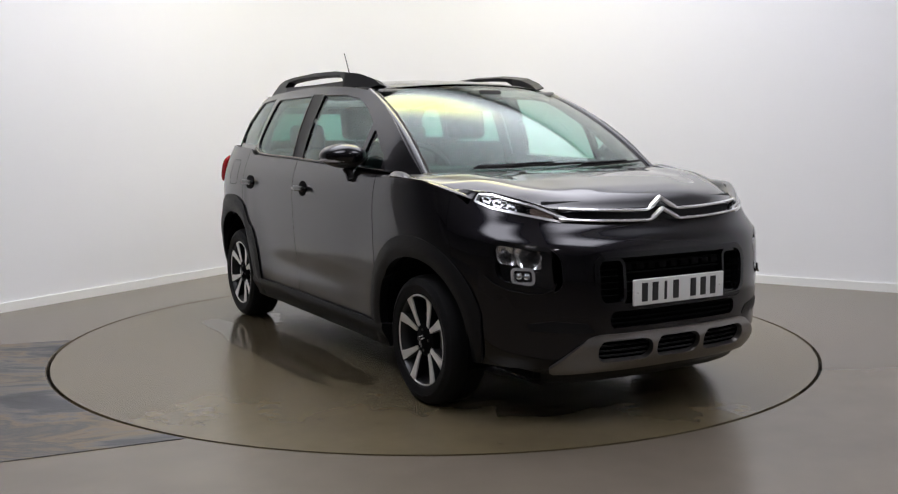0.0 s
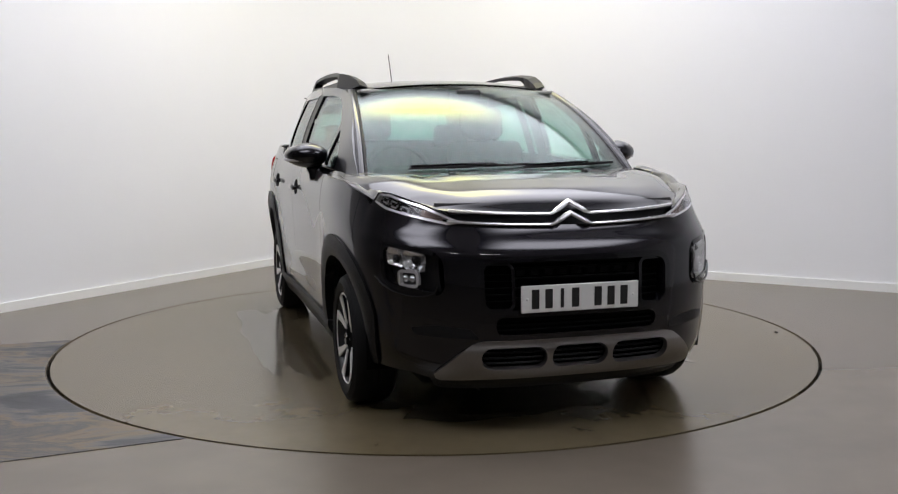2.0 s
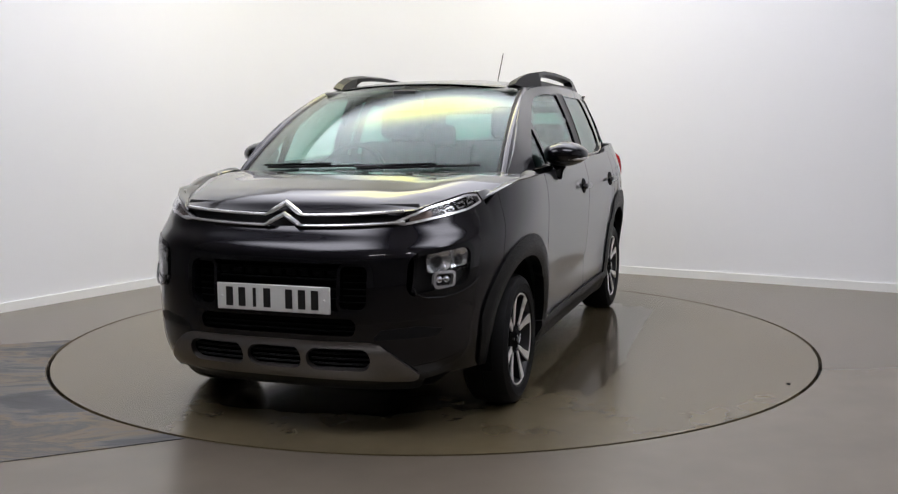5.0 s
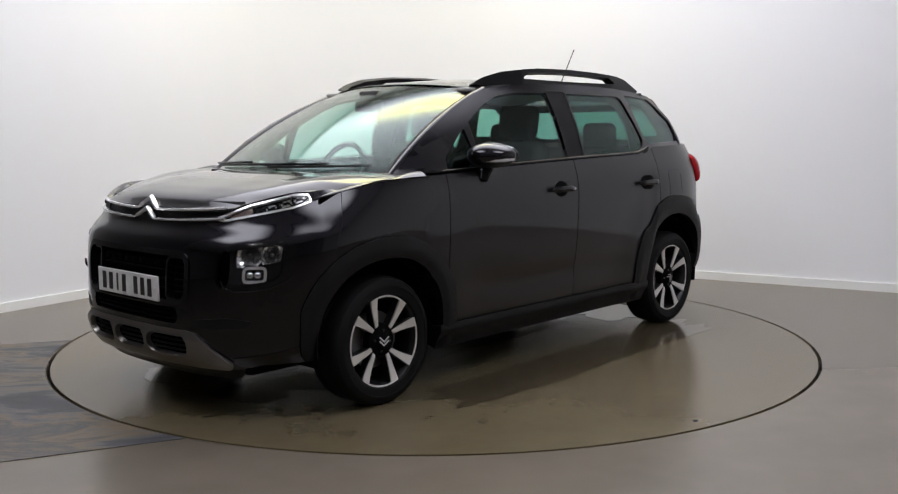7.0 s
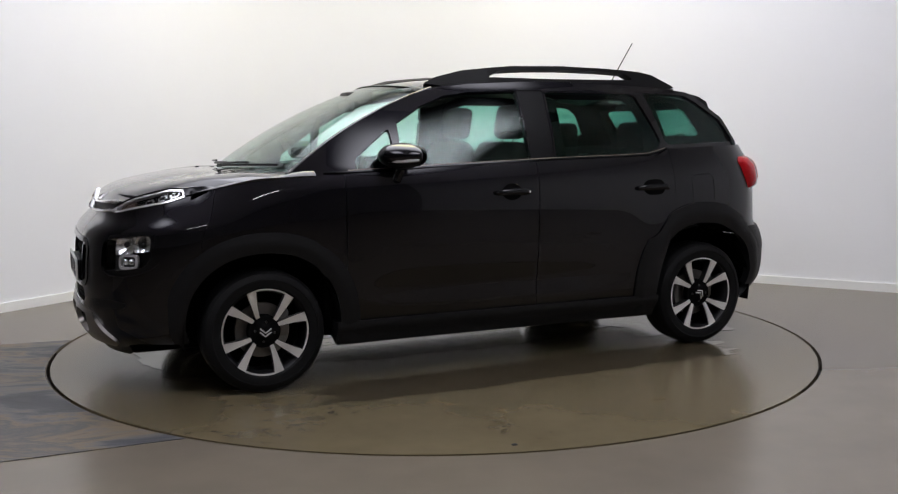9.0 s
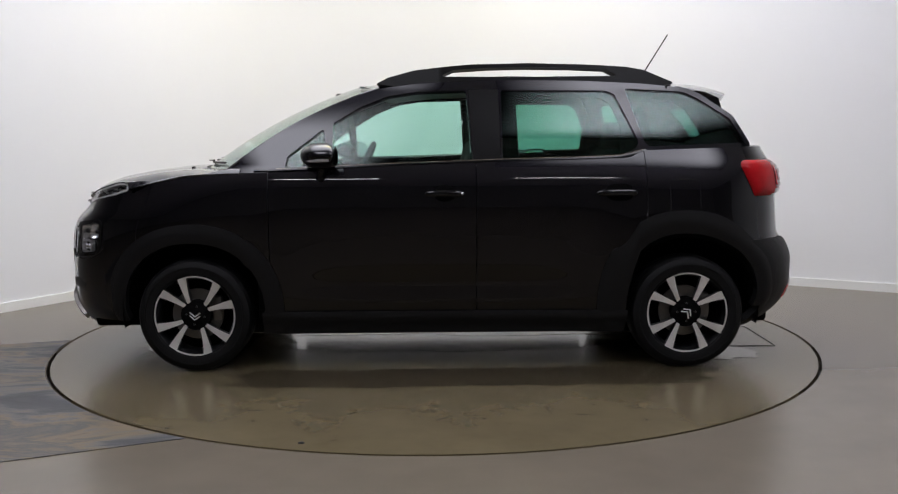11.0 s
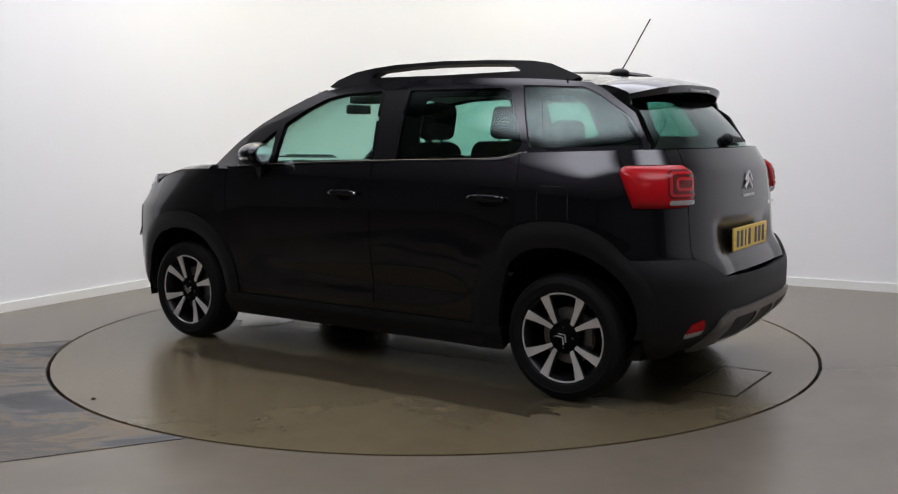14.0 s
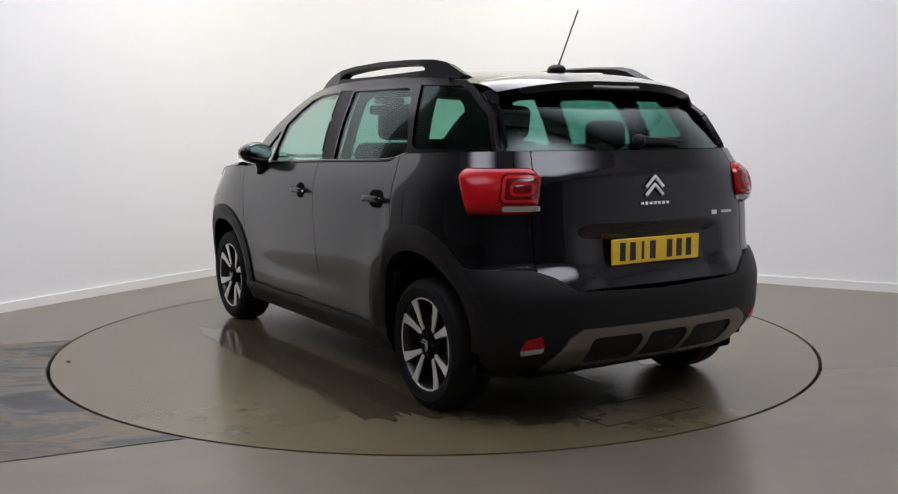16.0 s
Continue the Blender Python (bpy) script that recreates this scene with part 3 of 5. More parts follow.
def skid_sdf(A, B):
    d = d_poly(A, B, skid_out, 0.008)
    for cx, hw in holes_f:
        d = np.maximum(d, -d_box(A, B, cx, 0.342, hw, 0.047, 0.044))
    return d


skid_f = panel("skid_plate", skid_sdf, (-0.62, 0.62, 0.21, 0.45), 0.009, lambda a, b: body3(float(a), float(b), 0.006 + 0.012 * float(np.clip((0.405 - b) / 0.03, 0, 1))), SILVER, car, 0.025, "satin silver front skid plate with three openings")
panel("opening_backing", lambda A, B: d_box(A, B, 0, 0.342, 0.45, 0.06, 0.03), (-0.46, 0.46, 0.27, 0.41), 0.03, skin(-0.05), DARK, skid_f, 0.008)
for cx, hw in holes_f:
    for z in (0.32, 0.342, 0.364):
        tube("opening_slat", [body3(cx + q * (hw - 0.01), z, -0.012) for q in (-1, -0.5, 0, 0.5, 1)], 0.012, 0.008, CLAD, skid_f, n=6)


def plate(x, z, sgn, material, label, tilt):
    bm = bmesh.new()
    rot = Matrix.Rotation(radians(tilt), 3, "Y")
    box(bm, x, 0, z, 0.010, 0.52, 0.111, 0.003, 1, rot)
    p = part("number_plate", bm, material, car, label)
    # plain dark bars stand in for the characters
    for k in range(7):
        y = (-0.200 + k * 0.0585 + (0.042 if k > 3 else 0)) * 1.0
        boxpart("plate_bar", (x + sgn * 0.0058, y * sgn, z), (0.002, 0.032 if k != 2 else 0.014, 0.079), INK, p, bev=0, rot=None)
    for y in (-0.235, 0.235):
        bm = bmesh.new()
        bmesh.ops.create_uvsphere(bm, u_segments=8, v_segments=6, radius=0.006)
        bmesh.ops.translate(bm, verts=bm.verts, vec=(x + sgn * 0.004, y, z))
        part("plate_screw", bm, material, p)
    return p


plate(2.110, 0.585, 1, PLATEW, "white front number plate with dark bars", 0)
boxpart("plate_bracket", (2.087, 0, 0.585), (0.04, 0.40, 0.09), CLAD, bumper_f)

# lower lamp clusters in the bumper
for sd in (1, -1):
    bd = (min(sd * 0.6, sd * 1.05), max(sd * 0.6, sd * 1.05), 0.56, 0.85)
    lamp = panel("headlamp", lambda A, B: np.abs(lamp_d(A, B, sd) - 0.004) - 0.010, bd, 0.007, skin(0.004), GLOSS, car, 0.045, "rounded headlamp with clear cover and chrome inside")
    panel("lamp_housing", lambda A, B: lamp_d(A, B, sd, 0.005), bd, 0.02, skin(-0.055), LAMPDK, lamp, 0.01)
    panel("lamp_cover", lambda A, B: lamp_d(A, B, sd, -0.002), bd, 0.015, skin(0.0), LENS, lamp, 0.003, "clear lamp cover")
    lw_ = LS1 - LS0
    r0_, r1_ = LS0 + 0.26 * lw_, LS1 - 0.012
    a0 = (LS0 + 0.56 * lw_) * sd
    for q0, q1 in ((r0_, r0_ + 0.55 * (r1_ - r0_)), (r0_ + 0.57 * (r1_ - r0_), r1_)):
        # a bowl-shaped reflector with its bulb
        qc, qh = (q0 + q1) / 2 * sd, (q1 - q0) / 2
        panel("reflector", lambda A, B: d_box(A, B - 0.12 * (A * sd - (LS0 + LS1) / 2), qc, 0.741, qh, 0.043, 0.018), (qc - 0.1, qc + 0.1, 0.68, 0.81), 0.007, lambda a, b: body3(float(a), float(b), -0.012 - 0.034 * max(0.0, 1 - ((a - qc) / qh) ** 2 - ((b - 0.741) / 0.05) ** 2)), REFLECT, lamp, 0.006, "bowl-shaped chrome reflector")
        bm = bmesh.new()
        bmesh.ops.create_icosphere(bm, subdivisions=2, radius=0.014)
        bmesh.ops.translate(bm, verts=bm.verts, vec=body3(qc, 0.741, -0.026))
        part("bulb", bm, LAMPDK, lamp)
    fogd = lambda A, B: d_box(A, B, a0, 0.662, 0.046, 0.030, 0.018)
    panel("fog_lamp_bezel", lambda A, B: np.abs(fogd(A, B)) - 0.006, (a0 - 0.09, a0 + 0.09, 0.6, 0.71), 0.005, skin(-0.006), CHROME, lamp, 0.02, "chrome fog lamp bezel")
    panel("fog_lamp", lambda A, B: fogd(A, B), (a0 - 0.09, a0 + 0.09, 0.6, 0.71), 0.012, skin(-0.028), LAMPDK, lamp, 0.008)
    for q, zz in ((-0.020, 0.662), (0.014, 0.662)):
        bm = bmesh.new()
        bmesh.ops.create_icosphere(bm, subdivisions=2, radius=0.016)
        bmesh.ops.translate(bm, verts=bm.verts, vec=body3(a0 + q, zz, -0.022))
        part("bulb", bm, REFLECT, lamp)
    tube("chrome_lip", [body3(sd * s_yf(y), z, 0.010) for y, z in ((0.575, 0.64), (0.585, 0.612), (0.62, 0.596), (0.67, 0.594), (0.72, 0.606), (0.752, 0.63), (0.77, 0.66))], 0.010, 0.008, GLOSS, lamp, n=8)

    # upper slim daytime lamps
    hd = lambda A, B, g=0.0: d_poly(A * sd, B, HL_POLY, 0.004 + g)
    hb = (min(sd * 0.4, sd * 1.2), max(sd * 0.4, sd * 1.2), 0.85, 1.03)
    drl = panel("daytime_lamp", lambda A, B: np.abs(hd(A, B)) - 0.0045, hb, 0.005, skin(0.006), CHROME, car, 0.02, "slim chrome-framed daytime running lamp")
    panel("lamp_housing", lambda A, B: hd(A, B, 0.004), hb, 0.02, skin(-0.018), GLOSS, drl, 0.01)
    panel("lamp_cover", lambda A, B: hd(A, B, -0.002), hb, 0.015, skin(0.004), LENS, drl, 0.003)
    for k, yy in enumerate((0.735, 0.705, 0.665)):
        c = s_yf(yy, 0.94) * sd
        zc = (0.972, 0.955, 0.935)[k]
        panel("light_module", lambda A, B: np.abs(d_box(A, B, c, zc + (np.abs(A) - abs(c)) * 0.22, 0.021, 0.010, 0.007)) - 0.003, (c - 0.06, c + 0.06, zc - 0.05, zc + 0.05), 0.005, skin(-0.008), REFLECT, drl, 0.008)
    ca = s_yf(0.565, 0.94) * sd
    panel("indicator", lambda A, B: d_box(A, B, ca, 0.915 + (np.abs(A) - abs(ca)) * 0.22, 0.052, 0.014, 0.01), (ca - 0.07, ca + 0.07, 0.88, 0.95), 0.01, skin(-0.006), AMBER, drl, 0.01, "amber indicator")

# grille band between bonnet and bumper with two chrome strips and chevrons
panel("upper_grille", lambda A, B: d_poly(A, B, [(-0.56, 0.875), (0.56, 0.875), (0.60, 0.955), (-0.60, 0.955)], 0.01), (-0.66, 0.66, 0.83, 0.98), 0.02, skin(-0.02), CLAD, car, 0.02, "black upper grille band")
for base, amp in ((0.919, 0.050), (0.876, 0.046)):
    pts = []
    for y in np.linspace(-0.52, 0.52, 105):
        ay = abs(y)
        lift = max(0.0, 1 - ay / 0.085) * amp
        z = base + lift + 0.018 * (ay / 0.5) ** 2
        x, yy, zz = body3(math.copysign(s_yf(ay), y), z, 0.012)
        pts.append((x + 0.006 * (ay < 0.085), yy, zz))
    tp = [1.9 if abs(y) < 0.07 else 1.15 for y in np.linspace(-0.52, 0.52, 105)]
    tube("chrome_strip", pts, 0.014, 0.0115, CHROME, car, "chrome strip rising into a chevron", n=8, taper=tp)

# bonnet
def hood3(p, q):
    # p: 0 at the windscreen to 1 at the nose, q: -1..1 across
    yw = float(np.interp(p, [0, 0.3, 0.5, 0.62, 0.8, 0.9, 1], [0.785, 0.812, 0.80, 0.757, 0.68, 0.605, 0.53]))
    y = q * yw
    zf = 0.945
    xf = XM + (1.98 - XM) * (1 - (abs(y) / 0.84) ** NF) ** (1 / NF)
    xr = 1.37 - 0.25 * (abs(y) / 0.745) ** 2.2
    x = xr + (xf - xr) * p
    zc = float(np.interp(p, HP, HZC))
    ze = float(np.interp(p, HP, HZE))
    aq = abs(q)
    z = zc + (ze - zc) * aq ** 3.2 + 0.012 * math.exp(-((aq - 0.78) / 0.13) ** 2) * math.sin(math.pi * min(1, p * 1.1)) - 0.008 * math.exp(-((aq - 0.55) / 0.12) ** 2) * (1 - p)
    return x, y, z


HP = np.linspace(0, 1, 201)
_k = np.exp(-0.5 * (np.arange(-12, 13) / 5.0) ** 2)
_k /= _k.sum()
HZC = np.convolve(np.pad(np.interp(HP, [0, 0.25, 0.5, 0.75, 0.88, 0.95, 1], [1.072, 1.066, 1.048, 1.018, 0.990, 0.965, 0.922]), 12, mode="edge"), _k, "valid")
HZE = np.convolve(np.pad(np.interp(HP, [0, 0.25, 0.5, 0.62, 0.8, 1], [1.060, 1.046, 1.020, 1.000, 0.970, 0.936]), 12, mode="edge"), _k, "valid")
bonnet = panel("bonnet", lambda A, B: np.maximum(np.abs(A - 0.5) - 0.5, np.abs(B) - 1.0) , (0, 1, -1, 1), 0.02, lambda a, b: hood3(min(max(float(a), 0), 1), min(max(float(b), -1), 1)), PAINT, car, 0.015, "black painted sculpted bonnet")
for sd in (1, -1):
    bm = bmesh.new()
    x, y, z = hood3(0.12, sd * 0.42)
    box(bm, x, y, z + 0.002, 0.016, 0.035, 0.010, 0.003)
    part("washer_jet", bm, CLAD, bonnet)

# wing tops that turn over to the bonnet's edge
for sd in (1, -1):
    rows_ = []
    for p_ in np.linspace(-0.06, 1.0, 42):
        hx, hy, hz = hood3(max(p_, 0), 1.0)
        hx += min(p_, 0) * 0.8
        if p_ < 0.60:
            s_ = s_x(hx, 1.0)
            bx_, by_, bz_ = body3(s_, float(top_edge(np.array(s_))) - 0.008)
        else:
            yy = float(np.interp(p_, [0.60, 0.68, 1.0], [0.765, 0.735, 0.50]))
            s_ = s_yf(yy, 0.94)
            zl = float(np.interp(yy, [0.475, 0.60, 0.72, 0.75], [0.905, 0.952, 0.994, 0.996]))
            kk = smooth01((yy - 0.750) / 0.012)
            bx_, by_, bz_ = body3(s_, zl + (float(top_edge(np.array(s_))) - 0.008 - zl) * kk, 0.004 * (1 - kk))
        up_ = 0.022 * min(1.0, abs(by_ - hy) / 0.1) if p_ < 0.6 else 0.006
        rows_.append([(hx + (bx_ - hx) * k, sd * (hy + (by_ - hy) * k), hz - 0.003 + (bz_ - hz + 0.003) * k + up_ * math.sin(math.pi * k)) for k in np.linspace(0, 1, 8)])
    bm = bmesh.new()
    vv = [[bm.verts.new(c_) for c_ in r_] for r_ in rows_]
    for i in range(len(vv) - 1):
        for j in range(7):
            f4 = [vv[i][j], vv[i][j + 1], vv[i + 1][j + 1], vv[i + 1][j]]
            bm.faces.new(f4[::-1] if sd < 0 else f4)
    thicken(bm, 0.01)
    part("wing_top", bm, PAINT, car, "black painted wing shoulder")

def tail_shape(A, B, a0, a1, g=0.0):
    # tail lamp's outline: a rounded block whose outer lower corner is cut back
    d = d_box(A, B, (a0 + a1) / 2, 1.012, (a1 - a0) / 2, 0.094, 0.060)
    return np.maximum(d, ((a0 - A) + (1.09 - B) * 0.45) * 0.9) - g


# flanks
for sd in (1, -1):
    sk = skin(0, sd)
    fl = sd < 0

    def wing_sdf(A, B):
        d = np.maximum(S_BUMP + GAP - A, A - S_DOOR + GAP)
        d = np.maximum(d, np.maximum(under_belt(A, B), 0.3 - B))
        return np.maximum(d, -arch_f(A, B, 0.42))
    panel("front_wing", wing_sdf, (S_BUMP, S_DOOR, 0.28, 1.08), 0.02, sk, PAINT, car, 0.015, "black painted front wing", flip=fl)

    def fdoor_sdf(A, B):
        d = np.maximum(S_DOOR + GAP - A, A - S_B + GAP)
        return np.maximum(d, np.maximum(under_belt(A, B), 0.29 - B))
    door = panel("front_door", fdoor_sdf, (S_DOOR, S_B, 0.28, 1.16), 0.02, sk, PAINT, car, 0.03, "black painted front door", flip=fl)

    def rdoor_sdf(A, B):
        d = np.maximum(S_B + GAP - A, A - S_RD + GAP)
        d = np.maximum(d, np.maximum(under_belt(A, B), 0.29 - B))
        return np.maximum(d, -arch_r(A, B, 0.46))
    rdoor = panel("rear_door", rdoor_sdf, (S_B, S_RD, 0.28, 1.2), 0.02, sk, PAINT, car, 0.03, "black painted rear door", flip=fl)

    t0_, t1_ = s_x(-1.568, 1.03), s_yr(0.580, 1.03)
    taild = lambda A, B, g=0.0: tail_shape(A, B, t0_, t1_, g)

    def quarter_sdf(A, B):
        d = np.maximum(S_RD + GAP - A, A - S_TG + GAP)
        d = np.maximum(d, np.maximum(under_belt(A, B), 0.30 - B))
        d = np.maximum(d, -np.maximum(S_RB - A, B - 0.69))
        d = np.maximum(d, -taild(A, B, 0.003))
        return np.maximum(d, -arch_r(A, B, 0.46))
    quarter = panel("rear_quarter", quarter_sdf, (S_RD, S_TG, 0.28, 1.2), 0.02, sk, PAINT, car, 0.015, "black painted rear quarter panel", flip=fl)
    if sd < 0:
        fd = lambda A, B: np.abs(d_box(A, B, s_x(-1.30), 1.0, 0.085, 0.08, 0.03)) - 0.0025
        panel("fuel_flap_seam", lambda A, B: fd(A, B), (s_x(-1.2), s_x(-1.42), 0.9, 1.1), 0.006, skin(0.001, sd), GAPM, quarter, 0.004, flip=fl)
    else:
        fd = lambda A, B: np.abs(d_box(A, B, s_x(-1.30), 0.92, 0.085, 0.09, 0.03)) - 0.0022
        panel("flap_seam", lambda A, B: np.maximum(fd(A, B), 0.85 - B), (s_x(-1.2), s_x(-1.42), 0.82, 1.03), 0.006, skin(0.001, sd), GAPM, quarter, 0.004, flip=fl)

    # wheel-arch cladding
    def clad_f(A, B):
        d = np.maximum(arch_f(A, B, 0.475), -arch_f(A, B, 0.375))
        return np.maximum(d, np.maximum(np.where(A < SF, 0.27, 0.215) - B, S_BUMP - 0.15 - A))
    panel("wheel_arch_trim", clad_f, (SF - 0.52, SF + 0.52, 0.2, 0.85), 0.0125, lambda a, b: body3(float(a), float(b), 0.007 + 0.010 * math.exp(-(((float(d_arch(np.array(a), np.array(b), SF, ARCH_Z, 0.42, 2.2))) / 0.045) ** 2)), sd), CLAD, car, 0.05, "dark grained plastic wheel-arch trim", flip=fl)

    def clad_r(A, B):
        d = np.maximum(arch_r(A, B, 0.485), -arch_r(A, B, 0.375))
        return np.maximum(d, np.where(A > SR, 0.33, 0.215) - B)
    panel("wheel_arch_trim", clad_r, (SR - 0.52, SR + 0.52, 0.2, 0.9), 0.0125, lambda a, b: body3(float(a), float(b), 0.007 + 0.010 * math.exp(-(((float(d_arch(np.array(a), np.array(b), SR, ARCH_Z, 0.43, 2.3, 1.1))) / 0.045) ** 2)), sd), CLAD, car, 0.05, "dark grained plastic wheel-arch trim", flip=fl)
    # sill
    sill = panel("sill_trim", lambda A, B: np.maximum(np.maximum(SF + 0.36 - A, A - SR + 0.36), np.abs(B - 0.262) - 0.062), (SF + 0.3, SR - 0.3, 0.18, 0.34), 0.02, lambda a, b: body3(float(a), float(b), 0.008 + 0.014 * math.exp(-((float(b) - 0.29) / 0.03) ** 2), sd), CLAD, car, 0.10, "dark plastic sill trim", flip=fl)
    # wheel-house liner
    for cx in (WB, -WB):
        prof = [(0.385, -0.03), (0.385, -0.30), (0.0, -0.31)]
        lathe("wheel_liner", prof, (cx, sd * 0.84, ARCH_Z), sd, DARK, car, n=40, span=(-12, 192))

    # handles over a flat dark oval that paints the shade of their recess
    for dx, dr in ((-0.02, door), (-0.91, rdoor)):
        c = s_x(dx)
        panel("handle_recess_shade", lambda A, B: d_arch(A, B, c, 0.945, 0.058, 2, 0.75), (c - 0.07, c + 0.07, 0.88, 1.01), 0.008, lambda a, b: body3(float(a), float(b), 0.0025, sd), DARK, dr, 0.004, flip=fl)
        tube("door_handle", [body3(c + q, 0.942 + 0.004 * (1 - (q / 0.1) ** 2), 0.014 + 0.016 * (1 - (abs(q) / 0.105) ** 4), sd) for q in np.linspace(-0.1, 0.1, 13)], 0.020, 0.032, GLOSS, dr, "gloss black door handle", n=10, taper=[0.55, 0.85] + [1] * 9 + [0.85, 0.55])
        if dx > -0.5:
            bm = bmesh.new()
            bmesh.ops.create_uvsphere(bm, u_segments=10, v_segments=6, radius=0.007)
            bmesh.ops.translate(bm, verts=bm.verts, vec=body3(c + 0.09, 0.944, 0.028, sd))
            part("lock", bm, CHROME, dr)

    # tail lamp: a domed red lens, darker round its light guides
    def tskin(extra=0.0, sd=sd, taild=taild):
        def f(a, b):
            k = min(max(-float(taild(np.array(a), np.array(b))) / 0.085, 0.0), 1.0)
            return body3(float(a), float(b), 0.002 + 0.034 * math.sqrt(max(0.0, 1 - (1 - k) ** 2)) + extra, sd)
        return f
    tl = panel("tail_lamp", lambda A, B: taild(A, B), (s_x(-1.50, 1.03), s_yr(0.48, 1.03), 0.9, 1.15), 0.010, tskin(), RED, car, 0.03, "red tail lamp cluster with a clear lower strip", flip=fl)
    tc_ = s_yr(0.650, 1.03)
    panel("lens_inset", lambda A, B: np.maximum(d_box(A, B, tc_, 1.025, 0.088, 0.064, 0.028), taild(A, B, -0.010)), (tc_ - 0.12, tc_ + 0.12, 0.93, 1.12), 0.008, tskin(0.002), REDDK, tl, 0.004, "dark red lens inset", flip=fl)
    for hw, hh in ((0.074, 0.050), (0.044, 0.024)):
        panel("light_guide", lambda A, B: np.abs(d_box(A, B, tc_, 1.025, hw, hh, 0.018)) - 0.006, (tc_ - 0.12, tc_ + 0.12, 0.94, 1.12), 0.006, tskin(0.0045), REDGD, tl, 0.004, flip=fl)
    panel("lamp_backing", lambda A, B: taild(A, B, 0.03), (s_x(-1.46, 1.03), s_yr(0.44, 1.03), 0.87, 1.17), 0.02, skin(-0.03, sd), DARK, tl, 0.004, flip=fl)
    panel("reversing_lamp", lambda A, B: d_box(A, B, tc_ + 0.005, 0.942, 0.080, 0.011, 0.008), (tc_ - 0.13, tc_ + 0.13, 0.91, 0.98), 0.008, tskin(0.004), CLEARL, tl, 0.01, "clear reversing lamp", flip=fl)

# tailgate, lower half
tg0, tg1 = S_TG + GAP, 2 * SMAX - S_TG - GAP


def gate_sdf(A, B):
    d = np.abs(A - SMAX) - (SMAX - tg0)
    d = np.maximum(d, np.maximum(B - 1.175, 0.60 - B))
    d = np.maximum(d, np.interp(np.abs(A - SMAX), [0, 0.47, 0.56, 0.64, 2], [0.58, 0.595, 0.655, 0.685, 0.685]) - B)
    for q in (1, -1):
        AA = A if q > 0 else 2 * SMAX - A
        d = np.maximum(d, -tail_shape(AA, B, t0_, t1_, 0.003))
    return d


tailgate = panel("tailgate", gate_sdf, (tg0 - 0.01, tg1 + 0.01, 0.56, 1.18), 0.015, lambda a, b: body3(float(a), float(b), -0.022 * float(np.clip((0.86 - b) / 0.05, 0, 1)) * float(np.clip((0.44 - abs(a - SMAX)) / 0.12, 0, 1)) if b < 0.86 else 0.0), PAINT, car, 0.02, "black painted tailgate with plate recess")
plate(-1.906, 0.742, -1, PLATEY, "yellow rear number plate with dark bars", 0)
boxpart("plate_backing", (-1.885, 0, 0.742), (0.03, 0.46, 0.09), CLAD, tailgate)
for q in (0.0, -0.036):
    tube("chevron_badge", [(body3(SMAX, 1.03, 0.012)[0], y, 1.062 + q - abs(y) * 0.95) for y in (-0.050, -0.03, -0.012, 0, 0.012, 0.03, 0.050)], 0.010, 0.017, CHROME, tailgate, "chrome chevron badge", n=8)
for k in range(7):
    boxpart("badge_bar", (body3(SMAX, 0.93, 0.004)[0], 0.075 - k * 0.025, 0.945), (0.004, 0.016, 0.014 if k % 2 else 0.012), CHROME, tailgate, bev=0)
boxpart("badge_bar", (body3(SMAX, 0.88, 0.004)[0] + 0.02, -0.385, 0.885), (0.004, 0.035, 0.020), CHROME, tailgate, bev=0)
boxpart("badge_bar", (body3(SMAX, 0.88, 0.004)[0] + 0.035, -0.465, 0.885), (0.004, 0.10, 0.012), CHROME, tailgate, bev=0)

# rear bumper and its skid plate
rb0 = S_RB + GAP
rskid = [(-0.60, 0.245), (-0.52, 0.40), (-0.46, 0.435), (0.46, 0.435), (0.52, 0.40), (0.60, 0.245), (0.45, 0.225), (-0.45, 0.225)]


def rbump_sdf(A, B):
    q = np.abs(A - SMAX)
    top = np.interp(q, [0, 0.47, 0.56, 0.64, 0.72, 2], [0.585, 0.60, 0.66, 0.69, 0.69, 0.69])
    d = np.maximum(q - (SMAX - rb0), np.maximum((B - top) * 0.8, 0.215 - B))
    return np.maximum(d, -arch_r(SMAX - q, B, 0.43))


bumper_r = panel("rear_bumper", rbump_sdf, (rb0 - 0.01, 2 * SMAX - rb0 + 0.01, 0.2, 0.72), 0.015, skin(0.012), CLAD, car, 0.04, "dark grained plastic rear bumper")
rholes = [(-0.285, 0.135), (0.0, 0.115), (0.285, 0.135)]


def rskid_sdf(A, B):
    d = d_poly(A - SMAX, B, rskid, 0.006)
    for cx, hw in rholes:
        d = np.maximum(d, -d_box(A - SMAX, B, cx, 0.335, hw, 0.065, 0.03))
    return np.maximum(d, -d_box(A - SMAX, B, 0, 0.235, 0.44, 0.018, 0.01))


